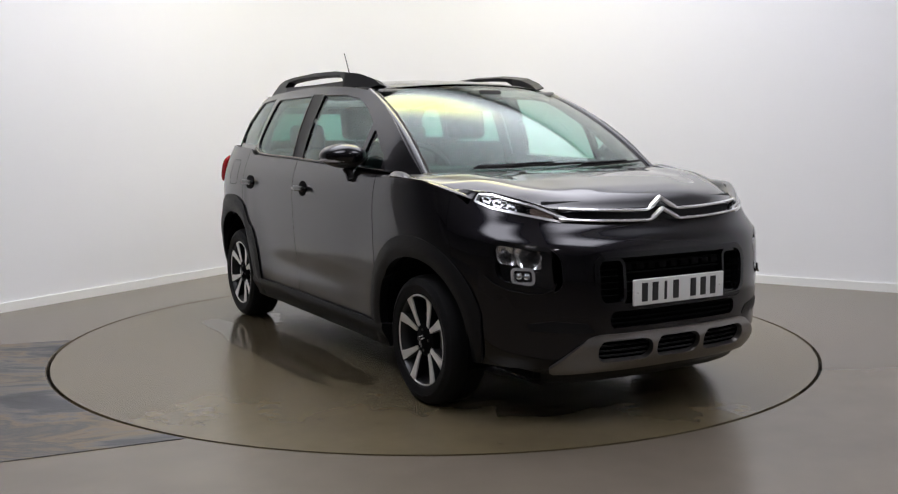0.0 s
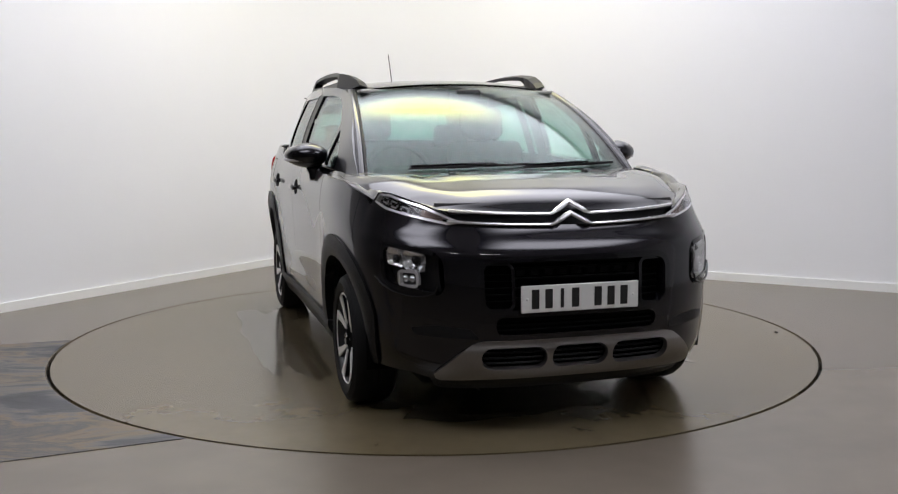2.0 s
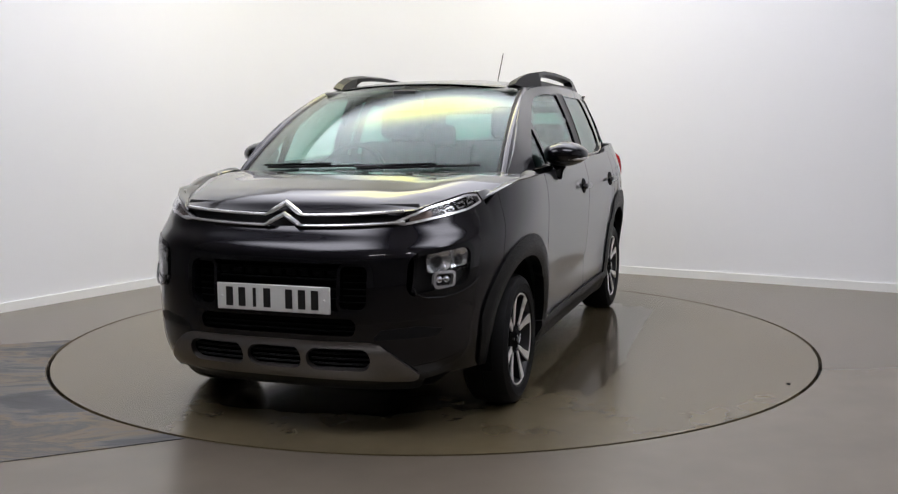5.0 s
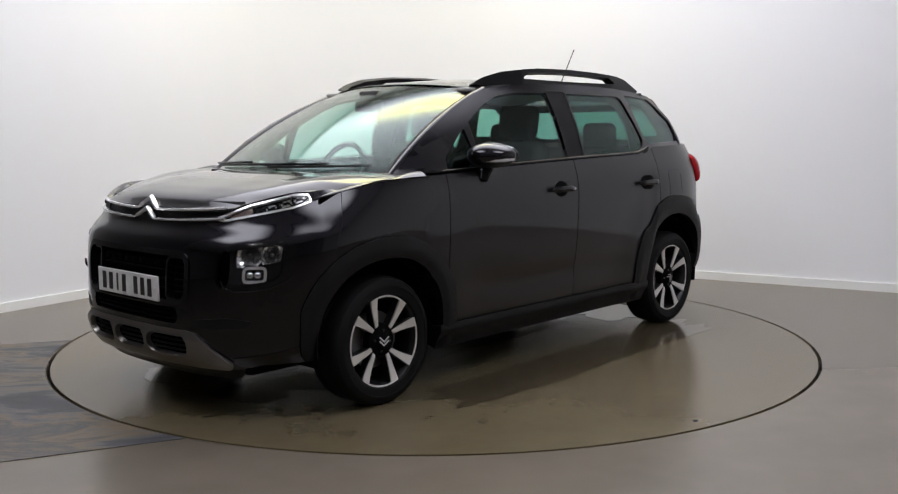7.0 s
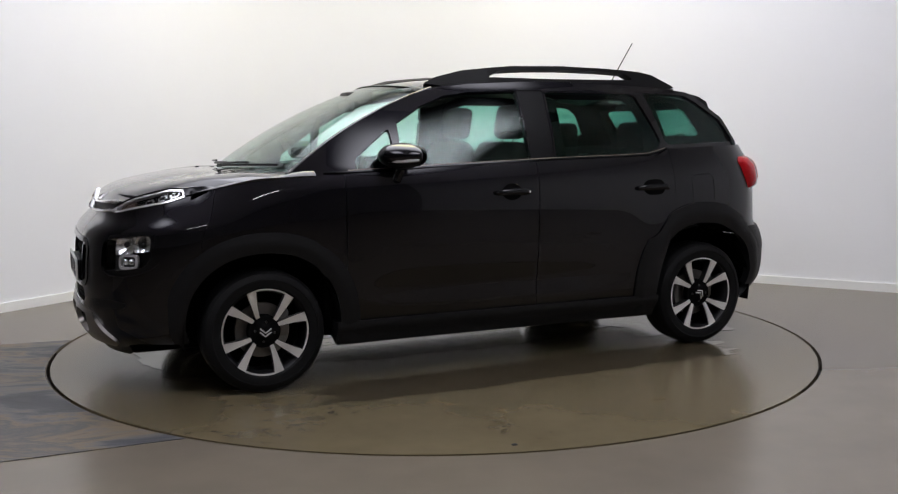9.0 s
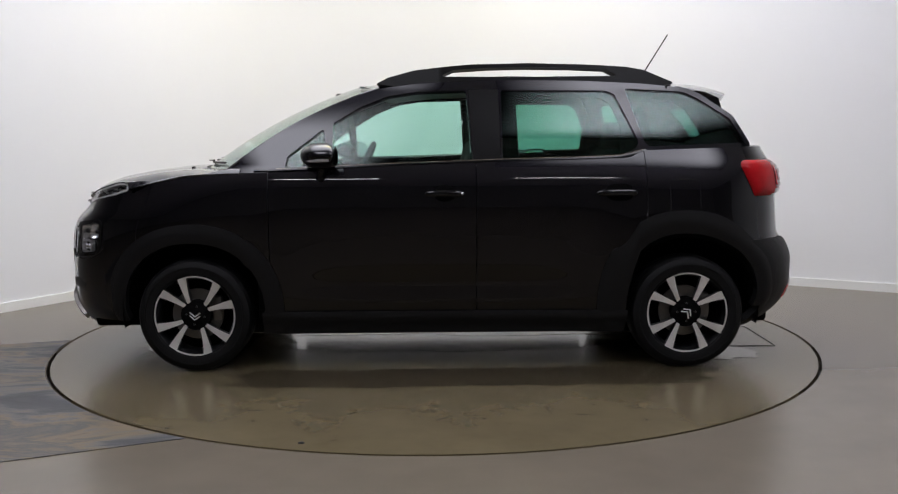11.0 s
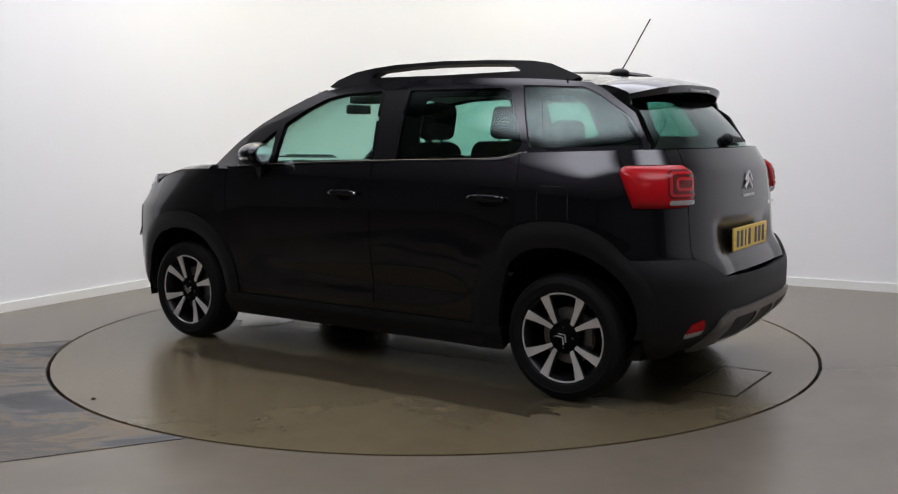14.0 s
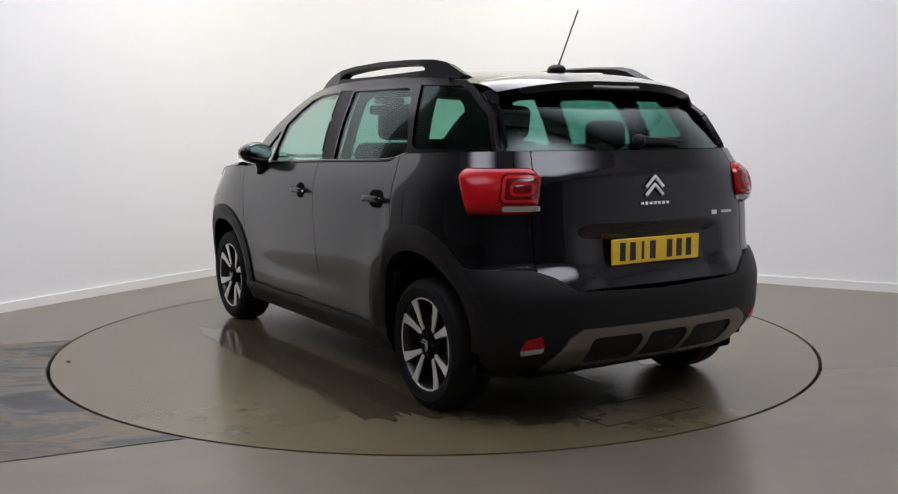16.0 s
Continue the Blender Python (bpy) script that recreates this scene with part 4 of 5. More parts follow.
skid_r = panel("skid_plate", rskid_sdf, (SMAX - 0.64, SMAX + 0.64, 0.2, 0.46), 0.010, skin(0.026), SILVER, car, 0.02, "satin silver rear skid plate with three dark inserts")
for cx, hw in rholes:
    panel("insert", lambda A, B: d_box(A - SMAX, B, cx, 0.335, hw - 0.004, 0.061, 0.028), (SMAX + cx - 0.16, SMAX + cx + 0.16, 0.26, 0.41), 0.012, skin(0.018), CLAD, skid_r, 0.01)
for sd in (1, -1):
    c = s_yr(0.64, 0.38)
    rl = panel("rear_reflector", lambda A, B: d_poly(A, B, [(c - 0.032, 0.395), (c - 0.045, 0.36), (c + 0.035, 0.372), (c + 0.022, 0.412)], 0.006), (c - 0.09, c + 0.09, 0.33, 0.45), 0.008, skin(0.016, sd), RED, bumper_r, 0.01, "red rear reflector", flip=sd < 0)
    panel("reflector_base", lambda A, B: d_poly(A, B, [(c - 0.05, 0.352), (c - 0.04, 0.335), (c + 0.035, 0.348), (c + 0.036, 0.364)], 0.004), (c - 0.09, c + 0.09, 0.30, 0.40), 0.008, skin(0.016, sd), CLEARL, bumper_r, 0.01, "clear fog lamp", flip=sd < 0)

# underside
bm = bmesh.new()
box(bm, 0.05, 0, 0.26, 3.7, 1.24, 0.10, 0.02)
part("underbody", bm, DARK, car, "dark underbody")
bm = bmesh.new()
box(bm, 0.95, 0, 0.62, 0.06, 1.50, 0.70, 0.01)
part("bulkhead", bm, DARK, car)

# ---- cabin of the car
GX = np.linspace(-1.9, 1.4, 331)
_g = np.exp(-0.5 * (np.arange(-24, 25) / 9.0) ** 2)
_g /= _g.sum()
GB = np.convolve(np.pad(np.interp(GX, [-1.75, -1.65, -1.2, -0.8, 0, 0.5, 0.9, 1.2, 1.4], [0.69, 0.715, 0.785, 0.815, 0.825, 0.815, 0.78, 0.705, 0.65]), 24, mode="edge"), _g, "valid")
GT = np.convolve(np.pad(np.interp(GX, [-1.6, -1.5, -1.2, -0.8, -0.2, 0, 0.4, 0.9, 1.2], [0.57, 0.585, 0.635, 0.665, 0.675, 0.665, 0.61, 0.56, 0.52]), 24, mode="edge"), _g, "valid")


def YG(x, z):
    # the cabin's half width
    yb, yt = float(np.interp(x, GX, GB)), float(np.interp(x, GX, GT))
    t = (z - 1.08) / 0.41
    return yb + (yt - yb) * t + 0.014 * math.sin(math.pi * min(max(t, 0), 1))


TOPX = [-1.40, -1.33, -1.07, -0.77, -0.47, -0.17, 0.14, 0.29, 0.45]
TOPZ = [1.462, 1.488, 1.512, 1.526, 1.532, 1.530, 1.514, 1.496, 1.458]
BAND = [(1.16, 1.045), (0.93, 1.212), (0.77, 1.312), (0.61, 1.392), (0.45, 1.458), (0.29, 1.496), (0.14, 1.514), (-0.17, 1.53), (-0.47, 1.532), (-0.77, 1.526), (-1.07, 1.512),
        (-1.33, 1.488), (-1.40, 1.455), (-1.57, 1.34), (-1.66, 1.185), (-1.64, 1.165), (-1.1, 1.148), (-1.02, 1.125), (-0.93, 1.108), (-0.77, 1.102), (-0.36, 1.093), (0.12, 1.078), (0.43, 1.066), (0.67, 1.052), (0.9, 1.045)]
QL = [(0.815, 1.078), (0.805, 1.135), (0.615, 1.282), (0.595, 1.092)]
FW = [(0.570, 1.095), (0.565, 1.310), (0.42, 1.395), (0.28, 1.450), (0.13, 1.472), (-0.135, 1.478), (-0.16, 1.112), (0.12, 1.103)]
RW = [(-0.325, 1.119), (-0.32, 1.478), (-0.88, 1.474), (-0.925, 1.455), (-1.045, 1.20), (-1.02, 1.165), (-0.94, 1.134), (-0.77, 1.127)]
CW = [(-0.985, 1.485), (-1.30, 1.468), (-1.385, 1.43), (-1.55, 1.325), (-1.63, 1.195), (-1.10, 1.180), (-1.075, 1.20)]
PB = [(-0.165, 1.112), (-0.142, 1.49), (-0.31, 1.49), (-0.318, 1.117)]


def side(sd, off=0.0):
    return lambda a, b: (float(a), sd * (YG(float(a), float(b)) + off), float(b))


def sd_poly(poly, r=0.0):
    return lambda A, B: d_poly(A, B, poly, r)


for sd in (1, -1):
    fl = sd > 0
    fr = panel("side_frame", lambda A, B: np.maximum(np.maximum(np.maximum(d_poly(A, B, BAND), -d_poly(A, B, QL)), np.maximum(-d_poly(A, B, FW), -d_poly(A, B, RW))), np.maximum(-d_poly(A, B, CW), -d_poly(A, B, PB, -0.004))),
               (-1.7, 1.2, 1.02, 1.56), 0.0125, side(sd), PAINT, car, 0.03, "black painted window frame and pillars", flip=fl)
    panel("centre_pillar", sd_poly(PB, -0.004), (-0.33, -0.12, 1.1, 1.51), 0.02, side(sd, -0.004), FRAMEM, fr, 0.03, "satin black centre pillar", flip=fl)
    for nm, po, gm in (("quarter_light", QL, GLASS), ("front_window", FW, GLASS), ("rear_window", RW, PRIVACY), ("rear_quarter_glass", CW, PRIVACY)):
        xs, zs = [p[0] for p in po], [p[1] for p in po]
        panel(nm, sd_poly(po, 0.004), (min(xs) - 0.03, max(xs) + 0.03, min(zs) - 0.03, max(zs) + 0.03), 0.03, side(sd, -0.009), gm, car, 0.004, "tinted side glass", flip=fl)
    # chrome-edged belt moulding; its thin bright line paints the highlight on the seal
    tube("belt_moulding", [(x, sd * (YG(x, BELT(x) + 0.01) + 0.006), BELT(x) + 0.008) for x in np.linspace(0.98, -1.08, 30)], 0.012, 0.016, GLOSS, fr, n=6)
    tube("belt_seal", [(x, sd * (YG(x, BELT(x) + 0.02) + 0.013), BELT(x) + 0.0165) for x in np.linspace(0.86, -1.06, 30)], 0.004, 0.003, BRONZE, fr, "thin seal line with its highlight in the colour", n=6)
    # inner trim behind the rear quarter glass, cabin shade put into its black, with a small clear opening
    panel("shaded_quarter_trim", lambda A, B: np.maximum(d_poly(A, B, CW, 0.03), -d_poly(A, B, [(-1.085, 1.425), (-1.23, 1.42), (-1.31, 1.37), (-1.385, 1.245), (-1.36, 1.235), (-1.13, 1.235)], 0.008)), (-1.66, -0.92, 1.15, 1.5), 0.02, side(sd, -0.045), DARK, car, 0.01, flip=fl)
    # the same round the rear door window, its shade in the colour too
    panel("shaded_rear_door_trim", lambda A, B: np.maximum(d_poly(A, B, RW, 0.02), -d_poly(A, B, [(-0.42, 1.135), (-0.41, 1.42), (-0.44, 1.435), (-0.85, 1.43), (-0.90, 1.40), (-0.95, 1.28), (-0.94, 1.15)], 0.008)), (-1.06, -0.28, 1.12, 1.5), 0.02, side(sd, -0.05), DARK, car, 0.01, flip=fl)

# roof
ROOFC = [(-1.70, 1.48), (-1.62, 1.498), (-1.45, 1.522), (-1.2, 1.550), (-0.8, 1.574), (-0.3, 1.578), (0.1, 1.566), (0.3, 1.548), (0.45, 1.524), (0.6, 1.49)]
_rx = np.array([p[0] for p in ROOFC])
_rz = np.array([p[1] for p in ROOFC])
RXD = np.linspace(-1.7, 0.6, 231)
RZD = np.convolve(np.pad(np.interp(RXD, _rx, _rz), 12, mode="edge"), _k, "valid")
TZD = np.convolve(np.pad(np.interp(RXD, TOPX, TOPZ), 12, mode="edge"), _k, "valid")


def roof3(p, q, off=0.0, x0=0.445, x1=-1.36):
    x = x0 - 0.13 * q * q * (1 - p) + (x1 - x0) * p
    zt = float(np.interp(x, RXD, TZD)) - 0.002
    zc = float(np.interp(x, RXD, RZD))
    hw = YG(x, zt) - 0.002
    return x, q * hw, zt + (zc - zt) * (1 - abs(q) ** 2.4) + off


rect01 = lambda A, B: np.maximum(np.abs(A - 0.5) - 0.5, np.abs(B) - 1)
cl = lambda v, a, b: min(max(float(v), a), b)
panel("roof", rect01, (0, 1, -1, 1), 0.03, lambda a, b: roof3(cl(a, 0, 1), cl(b, -1, 1)), PAINT, car, 0.018, "black painted roof", flip=True)
panel("headliner", rect01, (0, 1, -1, 1), 0.08, lambda a, b: roof3(cl(a, 0, 1), cl(b, -1, 1) * 0.97, -0.035), LINER, car, 0.008, "pale headliner", flip=True)


# windscreen
def screen3(u, v, off=0.0):
    au = abs(u)
    bx, by, bz = 1.37 - 0.235 * au ** 2.2, 0.712 * u, 1.052
    tx, ty, tz = 0.452 - 0.135 * u * u, 0.600 * u, 1.530 - 0.040 * au ** 2.2
    k = 4 * v * (1 - v) * (0.045 + 0.004 * (1 - au)) + off
    return bx + (tx - bx) * v + 0.5 * k, by + (ty - by) * v, bz + (tz - bz) * v + 0.86 * k


scr = panel("windscreen", lambda A, B: np.maximum(np.abs(A) - 1, np.abs(B - 0.5) - 0.5), (-1, 1, 0, 1), 0.05, lambda a, b: screen3(cl(a, -1, 1), cl(b, 0, 1)), WSCREEN, car, 0.005, "large raked windscreen")
for sd in (1, -1):
    tube("screen_pillar", [screen3(sd * 0.995, v, -0.004) for v in np.linspace(-0.02, 0.99, 21)], 0.040, 0.036, PAINT, car, "black screen pillar", n=10)
    tube("screen_seal", [screen3(sd * 0.965, v, 0.001) for v in np.linspace(0.02, 0.99, 17)], 0.012, 0.006, CLAD, scr, n=6)
tube("screen_header", [screen3(u, 0.985, 0.001) for u in np.linspace(-0.97, 0.97, 21)], 0.03, 0.006, GLOSS, scr, n=6)
tube("cowl", [(screen3(u, 0.0)[0] - 0.005, screen3(u, 0)[1], 1.052) for u in np.linspace(-1, 1, 25)], 0.11, 0.03, CLAD, car, "black plastic scuttle", n=8)
for ya, yb, zz in ((-0.50, 0.10, 0.045), (0.04, 0.60, 0.045)):
    pts = [(screen3(u / 0.712, zz + 0.004 * k)[0] + 0.008, u, screen3(u / 0.712, zz + 0.004 * k)[2] + 0.008) for k, u in enumerate(np.linspace(ya, yb, 7) * 1.0)]
    wp = tube("wiper_blade", pts, 0.010, 0.013, CLAD, car, "black windscreen wiper", n=6)
    tube("wiper_arm", [(p[0] + 0.03 * (1 - k / 6), p[1], p[2] + 0.012) for k, p in enumerate(pts[:5])], 0.012, 0.012, GLOSS, wp, n=6)


# rear screen and spoiler
def rear3(u, v, off=0.0):
    au = abs(u)
    bx, by, bz = -1.782 + 0.15 * au ** 2.6, 0.70 * u, 1.178
    tx, ty, tz = -1.532 + 0.15 * au ** 2.6, 0.595 * u, 1.452
    k = 4 * v * (1 - v) * 0.018 + off
    return bx + (tx - bx) * v - 0.8 * k, by + (ty - by) * v, bz + (tz - bz) * v + 0.5 * k


panel("rear_screen", lambda A, B: np.maximum(np.abs(A) - 1, np.abs(B - 0.5) - 0.5), (-1, 1, 0, 1), 0.05, lambda a, b: rear3(cl(a, -1, 1), cl(b, 0, 1)), REARGL, car, 0.005, "dark tinted rear screen", flip=True)
panel("rear_screen_border", lambda A, B: np.maximum(np.maximum(np.abs(A) - 1, np.abs(B - 0.5) - 0.5), -d_box(A, B, 0, 0.46, 0.80, 0.36, 0.10)), (-1, 1, 0, 1), 0.025, lambda a, b: rear3(cl(a, -1, 1), cl(b, 0, 1), -0.012), GLOSS, car, 0.006, flip=True)
sp = panel("roof_spoiler", rect01, (0, 1, -1, 1), 0.04, lambda a, b: (-1.362 - (0.272 - 0.12 * abs(cl(b, -1, 1)) ** 3) * cl(a, 0, 1), cl(b, -1, 1) * (YG(-1.36, 1.48) - 0.03 * cl(a, 0, 1)), roof3(1, cl(b, -1, 1))[2] - (0.050 - 0.006 * abs(cl(b, -1, 1))) * cl(a, 0, 1) ** 1.4 + 0.006 * math.sin(math.pi * cl(a, 0, 1))), PAINT, car, 0.035, "black roof spoiler", flip=True)
boxpart("brake_light", (-1.628, 0, 1.458), (0.02, 0.28, 0.016), CLEARL, sp, "clear high-level brake light")
for sd in (1, -1):
    panel("spoiler_fin", sd_poly([(-1.40, 1.455), (-1.50, 1.440), (-1.52, 1.385), (-1.49, 1.38)], 0.004), (-1.62, -1.35, 1.33, 1.5), 0.02, lambda a, b: (float(a), sd * (0.585 - (1.46 - float(b)) * -0.15), float(b)), GLOSS, sp, 0.02, flip=sd > 0)
rw = tube("rear_wiper", [rear3(u, 0.10 - 0.10 * abs(u), 0.022) for u in np.linspace(-0.02, -0.42, 7)], 0.018, 0.03, CLAD, car, "black rear wiper", n=8, taper=[1.3, 1.2, 1.1, 1, 0.8, 0.6, 0.4])
bm = bmesh.new()
bmesh.ops.create_uvsphere(bm, u_segments=14, v_segments=10, radius=0.032)
bmesh.ops.translate(bm, verts=bm.verts, vec=rear3(-0.01, 0.09, 0.015))
part("wiper_pivot", bm, CLAD, rw)

# aerial
bm = bmesh.new()
bmesh.ops.create_uvsphere(bm, u_segments=16, v_segments=10, radius=0.04)
for v in bm.verts:
    v.co = Vector((v.co.x * 1.4 - 1.19, v.co.y, v.co.z * 0.65 + 1.562))
ab = part("aerial", bm, CLAD, car, "short roof aerial")
tube("aerial_mast", [(-1.20, 0, 1.575), (-1.225, 0.001, 1.61), (-1.361, 0.007, 1.83)], 0.007, 0.007, CLAD, ab, n=8)

# roof rails
RO = [(0.345, 1.520), (0.28, 1.552), (0.14, 1.588), (-0.02, 1.605), (-0.16, 1.617), (-0.47, 1.623), (-0.77, 1.615), (-1.0, 1.602), (-1.10, 1.585), (-1.26, 1.518), (-1.22, 1.505), (-0.95, 1.520), (0.2, 1.505)]
RH = [(0.0, 1.556), (-0.07, 1.588), (-0.25, 1.599), (-0.45, 1.603), (-0.70, 1.599), (-0.88, 1.590), (-0.96, 1.556), (-0.45, 1.552)]
for sd in (1, -1):
    panel("roof_rail", lambda A, B: np.maximum(d_poly(A, B, RO, 0.002), -d_poly(A, B, RH, 0.001)), (-1.3, 0.38, 1.49, 1.64), 0.009, lambda a, b: (float(a), sd * (0.615 - 0.06 * max(0, float(a)) / 0.3 - 0.03 * max(0, -float(a) - 0.9) / 0.3 - (float(b) - 1.55) * 0.25), float(b)), FRAMEM, car, 0.05, "black roof rail", flip=sd > 0)

# door mirrors
for sd in (1, -1):
    bm = bmesh.new()
    bmesh.ops.create_uvsphere(bm, u_segments=28, v_segments=18, radius=1)
    for v in bm.verts:
        x, y, z = v.co
        f = lambda q, n: math.copysign(abs(q) ** n, q)
        x = f(x, 0.8)
        yy = y * 0.110
        zz = f(z, 0.9) * (0.066 - 0.012 * max(0, y))
        v.co = Vector((0.59 + (0.128 * x if x > 0 else 0.045 * x) - 0.03 * y, sd * (0.898 + yy), 1.142 + zz))
    mr = part("door_mirror", bm, PAINT, car, "black door mirror with clear indicator strip")
    bm = bmesh.new()
    bmesh.ops.create_uvsphere(bm, u_segments=24, v_segments=8, radius=1)
    for v in bm.verts:
        v.co = Vector((0.542 + v.co.x * 0.004 - 0.028 * v.co.y, sd * (0.898 + v.co.y * 0.098), 1.142 + v.co.z * 0.054))
    part("mirror_glass", bm, MIRRORM, mr, "mirror glass")
    tube("mirror_arm", [(0.60, sd * 0.86, 1.09), (0.61, sd * 0.845, 1.06), (0.625, sd * 0.84, 1.02)], 0.05, 0.09, GLOSS, mr, n=10, up=(0, 1, 0))
    tube("indicator_strip", [(0.706, sd * 0.88, 1.120), (0.690, sd * 0.928, 1.119), (0.660, sd * 0.966, 1.119), (0.615, sd * 0.994, 1.120), (0.562, sd * 1.002, 1.122)], 0.016, 0.020, CLEARL, mr, n=8, taper=[0.4, 0.8, 1, 1, 0.7])

# wheels
def wheel(cx, sd, spin, turn_cap):
    c = (cx, sd * 0.845, HUB_Z)
    w = new("wheel")
    w.parent = car
    lathe("tyre", [(0.218, -0.195), (0.25, -0.205), (0.283, -0.20), (0.298, -0.185), (0.302, -0.16), (0.302, -0.115), (0.298, -0.112), (0.298, -0.106), (0.302, -0.103), (0.302, -0.055), (0.298, -0.03), (0.287, -0.012), (0.264, 0.0), (0.240, -0.001), (0.222, -0.005), (0.2125, -0.014)], c, sd, RUBBER, w, "black road tyre", sharp=25)
    lathe("tyre_ridge", [(0.254, -0.001), (0.256, 0.002), (0.260, 0.002), (0.262, -0.001)], c, sd, RUBBER, w)
    lathe("rim", [(0.218, -0.19), (0.198, -0.15), (0.193, -0.06), (0.204, -0.022), (0.2115, -0.012)], c, sd, RIMBLK, w, "gloss black alloy rim")
    lathe("brake_disc", [(0.02, -0.075), (0.075, -0.075), (0.078, -0.085), (0.135, -0.085), (0.135, -0.105), (0.02, -0.105)], c, sd, STEEL, w, "steel brake disc")
    lathe("hub", [(0.0, -0.018), (0.030, -0.018), (0.035, -0.022), (0.055, -0.031), (0.078, -0.036), (0.082, -0.046), (0.082, -0.07), (0.0, -0.07)], c, sd, DARK, w)
    lathe("wheel_back", [(0.0, -0.15), (0.198, -0.15), (0.208, -0.19)], c, sd, DARK, w, n=40)
    boxpart("brake_caliper", (cx - 0.105, c[1] - sd * 0.095, HUB_Z + 0.03), (0.05, 0.05, 0.13), STEEL, w)

    def pol(r, deg, o):
        t, r = radians(deg), r * 0.96
        return (cx + sd * -r * math.cos(t), c[1] + sd * o, HUB_Z + r * math.sin(t))
    for k in range(4):
        mid = 45 + 90 * k + spin
        for sg in (1, -1):
            # a blade of a pair, widening to the rim: bright machined face on a black body
            rows = [(0.078, 4.0, 18.0, -0.028), (0.088, 4.6, 19.2, -0.026), (0.115, 7.2, 20.4, -0.023), (0.150, 9.6, 22.0, -0.020), (0.190, 11.2, 23.8, -0.015), (0.2215, 12.2, 25.2, -0.010)]
            vf, vb = [], []
            for r, e0, e1, o in rows:
                for j, e in enumerate((e0, e0 + 0.25, e1 - 0.25, e1)):
                    vf.append(pol(r, mid + sg * e, o - (0.004 if j in (0, 3) else 0)))
                    vb.append(pol(r, mid + sg * e, o - 0.006))
            n4 = len(vf)
            fc = []
            for i in range(len(rows) - 1):
                for j in range(3):
                    a = i * 4 + j
                    fc.append((a, a + 1, a + 5, a + 4))
                    fc.append((n4 + a, n4 + a + 4, n4 + a + 5, n4 + a + 1))
                for j in (0, 3):
                    a = i * 4 + j
                    fc.append((a, a + 4, n4 + a + 4, n4 + a))
            fc.append((0, 1, 2, 3, n4 + 3, n4 + 2, n4 + 1, n4))
            e4 = n4 - 4
            fc.append((e4, n4 + e4, n4 + e4 + 1, n4 + e4 + 2, n4 + e4 + 3, e4 + 3, e4 + 2, e4 + 1))
            blade = pydata("spoke_blade", vf + vb, fc, ALLOY, w, "machined alloy spoke", sharp=30)
            vs = [pol(r, mid + sg * e, o) for r, e0, e1, o1 in rows for e, o in ((e0 - 1.2, o1 - 0.0065), (e1 + 1.5, o1 - 0.0065), (e1 - 1, o1 - 0.05), (e0 + 1, o1 - 0.05))]
            fs = [(i * 4 + j, i * 4 + (j + 1) % 4, i * 4 + 4 + (j + 1) % 4, i * 4 + 4 + j) for i in range(len(rows) - 1) for j in range(4)]
            fs += [(0, 1, 2, 3), tuple(range(len(vs) - 4, len(vs)))]
            pydata("spoke_body", vs, fs, RIMBLK, w, sharp=30)
        # bright lip between the pairs of blades
        g0, g1 = mid + 25.2, mid + 64.8
        vl, fl_ = [], []
        for i in range(13):
            d_ = g0 + (g1 - g0) * i / 12
            vl += [pol(0.2135, d_, -0.0135), pol(0.2155, d_, -0.0095), pol(0.2215, d_, -0.0095), pol(0.2235, d_, -0.0135)]
        for i in range(12):
            for j in range(4):
                fl_.append((i * 4 + j, i * 4 + (j + 1) % 4, i * 4 + 4 + (j + 1) % 4, i * 4 + 4 + j))
        fl_ += [(0, 1, 2, 3), (48, 49, 50, 51)]
        pydata("rim_lip", vl, fl_, ALLOY, w, "machined rim lip")
        bm = bmesh.new()
        bmesh.ops.create_cone(bm, cap_ends=True, segments=8, radius1=0.007, radius2=0.006, depth=0.012)
        for v in bm.verts:
            v.co = Vector((v.co.x, v.co.z, v.co.y)) + Vector(pol(0.050, mid + 45, -0.029))
        part("wheel_nut", bm, RIMBLK, w)
    for q in (0.0, -0.018):
        pts = []
        for yy in (-0.029, -0.015, 0, 0.015, 0.029):
            u_, v_ = yy, 0.022 + q - abs(yy) * 0.8
            pts.append(pol(math.hypot(u_, v_), math.degrees(math.atan2(v_, u_)) + turn_cap, -0.0145))
        tube("cap_chevron", pts, 0.006, 0.008, CHROME, w, n=6)


# each wheel stands at its own turn
for cx, sd, spin, cap in ((WB, 1, -9, 176), (-WB, 1, 0, -45), (WB, -1, 4, 60), (-WB, -1, -8, 150)):
    wheel(cx, sd, spin, cap)

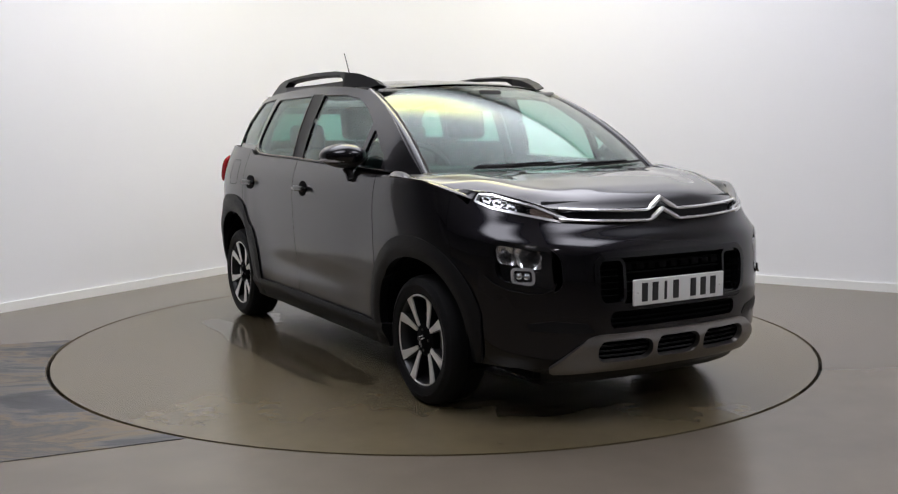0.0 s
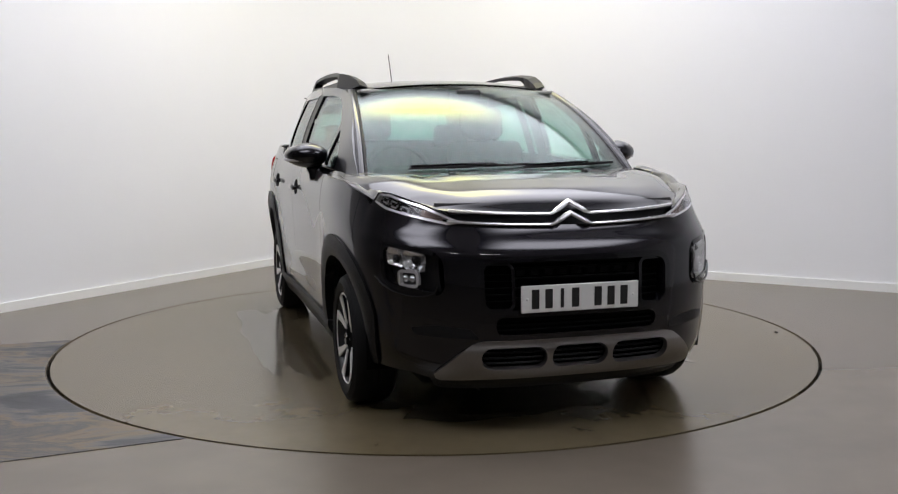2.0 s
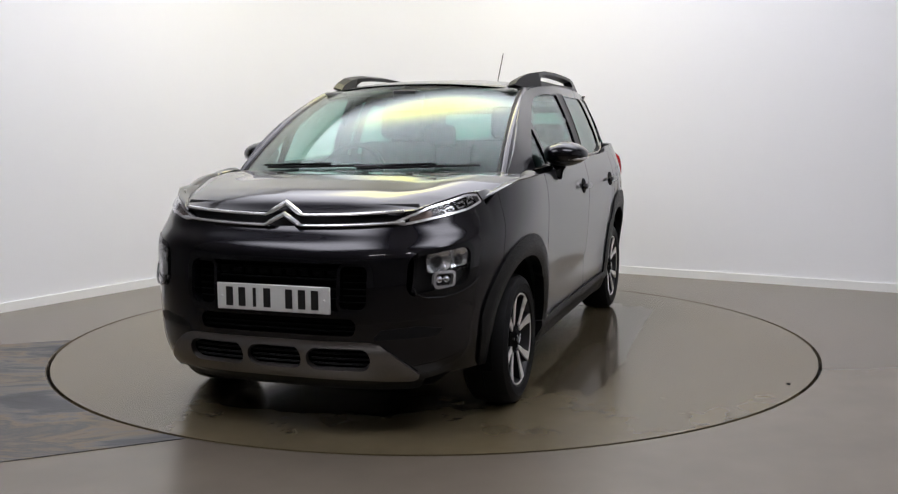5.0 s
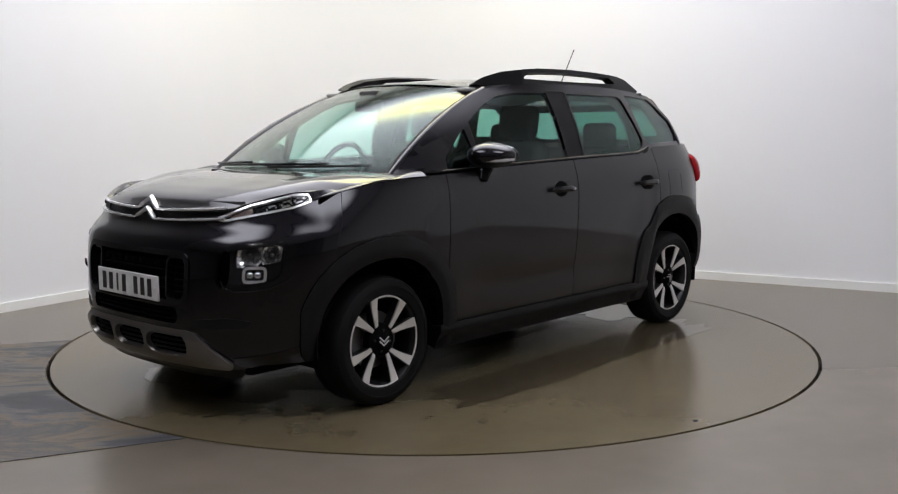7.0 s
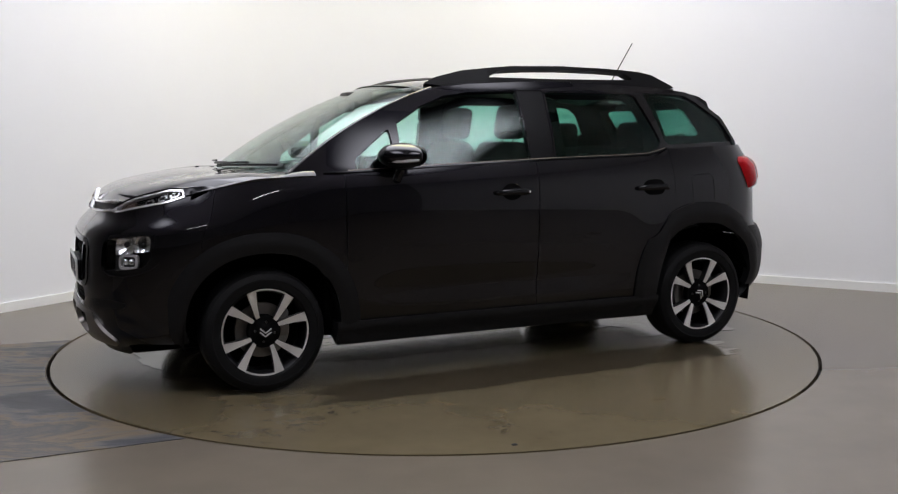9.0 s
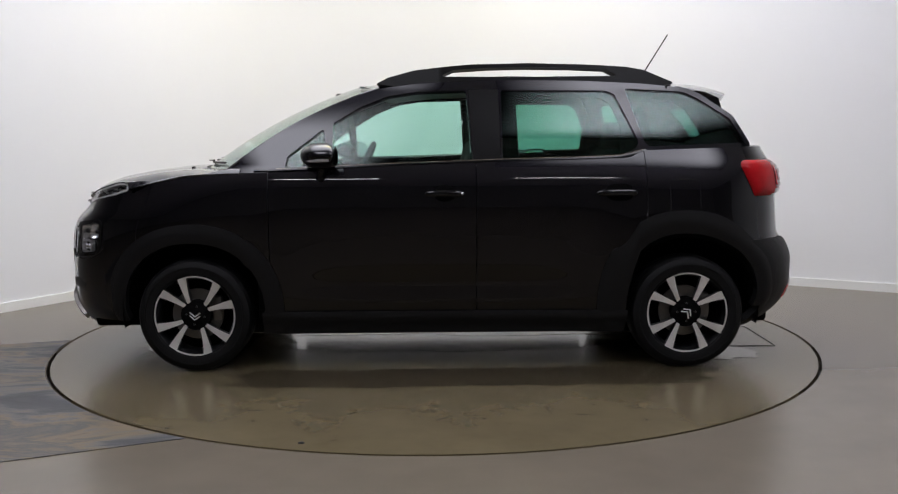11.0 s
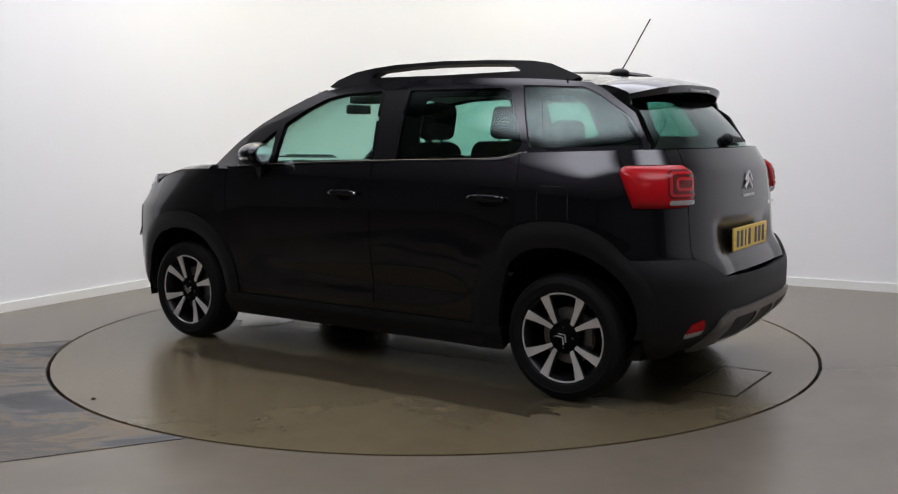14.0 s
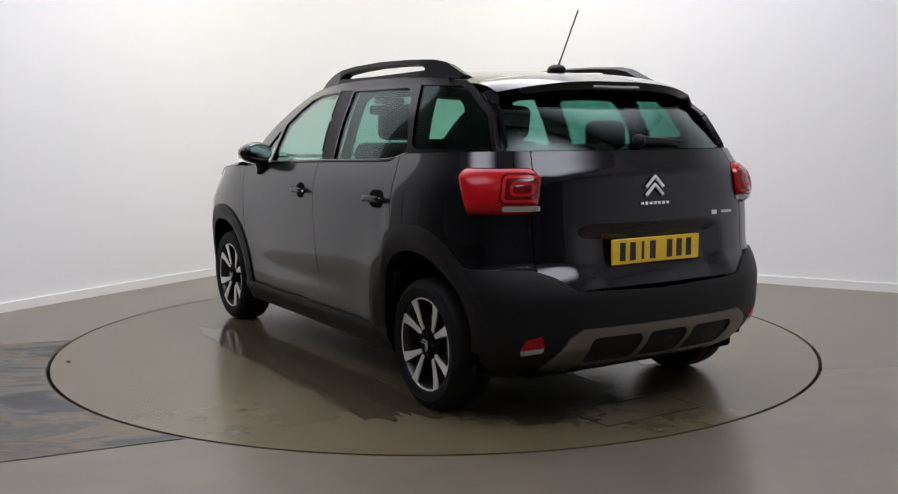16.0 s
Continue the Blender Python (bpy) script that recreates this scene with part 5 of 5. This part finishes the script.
# seats, dashboard and wheel inside
def seat(x, y, name="seat"):
    bm = bmesh.new()
    box(bm, x + 0.25, y, 0.55, 0.52, 0.50, 0.16, 0.05, 3)
    st = part(name, bm, FABRIC, car, "dark fabric seat")
    boxpart("backrest", (x - 0.10, y, 0.90), (0.14, 0.50, 0.62), FABRIC, st, bev=0.06, seg=3, rot=Matrix.Rotation(radians(-14), 3, "Y"))
    boxpart("headrest", (x - 0.215, y, 1.315), (0.10, 0.27, 0.20), FABRIC, st, bev=0.045, seg=4, rot=Matrix.Rotation(radians(-10), 3, "Y"))
    for q in (-0.06, 0.06):
        tube("headrest_post", [(x - 0.19, y + q, 1.17), (x - 0.205, y + q, 1.26)], 0.012, 0.012, STEEL, st, n=6)


for yy in (0.37, -0.37):
    seat(-0.06, yy, "front_seat")
bm = bmesh.new()
box(bm, -1.02, 0, 0.85, 0.16, 1.34, 0.62, 0.05, 3, Matrix.Rotation(radians(-16), 3, "Y"))
bench = part("rear_bench", bm, FABRIC, car, "dark fabric rear bench")
for yy in (0.40, -0.40):
    boxpart("headrest", (-1.10, yy, 1.225), (0.10, 0.24, 0.18), FABRIC, bench, bev=0.045, seg=4)
boxpart("parcel_shelf", (-1.42, 0, 1.09), (0.50, 1.30, 0.03), TRIMM, car)
dash = boxpart("dashboard", (0.90, 0, 0.90), (0.42, 1.42, 0.26), TRIMM, car, "dark dashboard", bev=0.06, seg=3)
boxpart("instrument_hood", (0.74, -0.37, 1.045), (0.20, 0.36, 0.07), TRIMM, dash, bev=0.03)
boxpart("dashboard_top", (1.06, 0, 1.00), (0.36, 1.36, 0.06), TRIMM, dash, bev=0.02)
R = Matrix.Rotation(radians(66), 3, "Y")
ring = [Vector((0.50, -0.37, 1.02)) + R @ Vector((0.185 * math.cos(t), 0.185 * math.sin(t), 0)) for t in np.linspace(0, 2 * math.pi, 33)[:-1]]
sw = tube("steering_wheel", ring, 0.032, 0.032, TRIMM, car, "dark steering wheel", n=8, closed=True, up=tuple(R @ Vector((0, 0, 1))))
boxpart("wheel_boss", (0.51, -0.37, 1.02), (0.05, 0.20, 0.14), TRIMM, sw, bev=0.02, rot=Matrix.Rotation(radians(-24), 3, "Y"))
boxpart("interior_mirror", (0.60, 0, 1.405), (0.03, 0.22, 0.06), TRIMM, car, bev=0.012)
boxpart("camera_pod", (0.54, 0, 1.465), (0.16, 0.14, 0.05), TRIMM, car, bev=0.015)
for yy in (0.37, -0.37):
    boxpart("sun_visor", (0.36, yy, 1.485), (0.14, 0.40, 0.02), LINER, car, bev=0.008)


def motions():
    # the table carries the car round: it starts gently and then turns evenly
    turn = [(0.0, -60.53), (0.5, -61.52), (1.0, -64.21), (1.5, -68.36), (2.0, -74.3)]
    turn += [(2.5 + 0.5 * k, -80.35 - 11.745 * 0.5 * k) for k in range(28)]
    walk(car, [(t, pose(0, 0, 0, 0, 0, a) @ pose(OX, OY, 0)) for t, a in turn])
    walk(turntable, [(t, pose(0, 0, 0, 0, 0, a)) for t, a in turn])


motions()
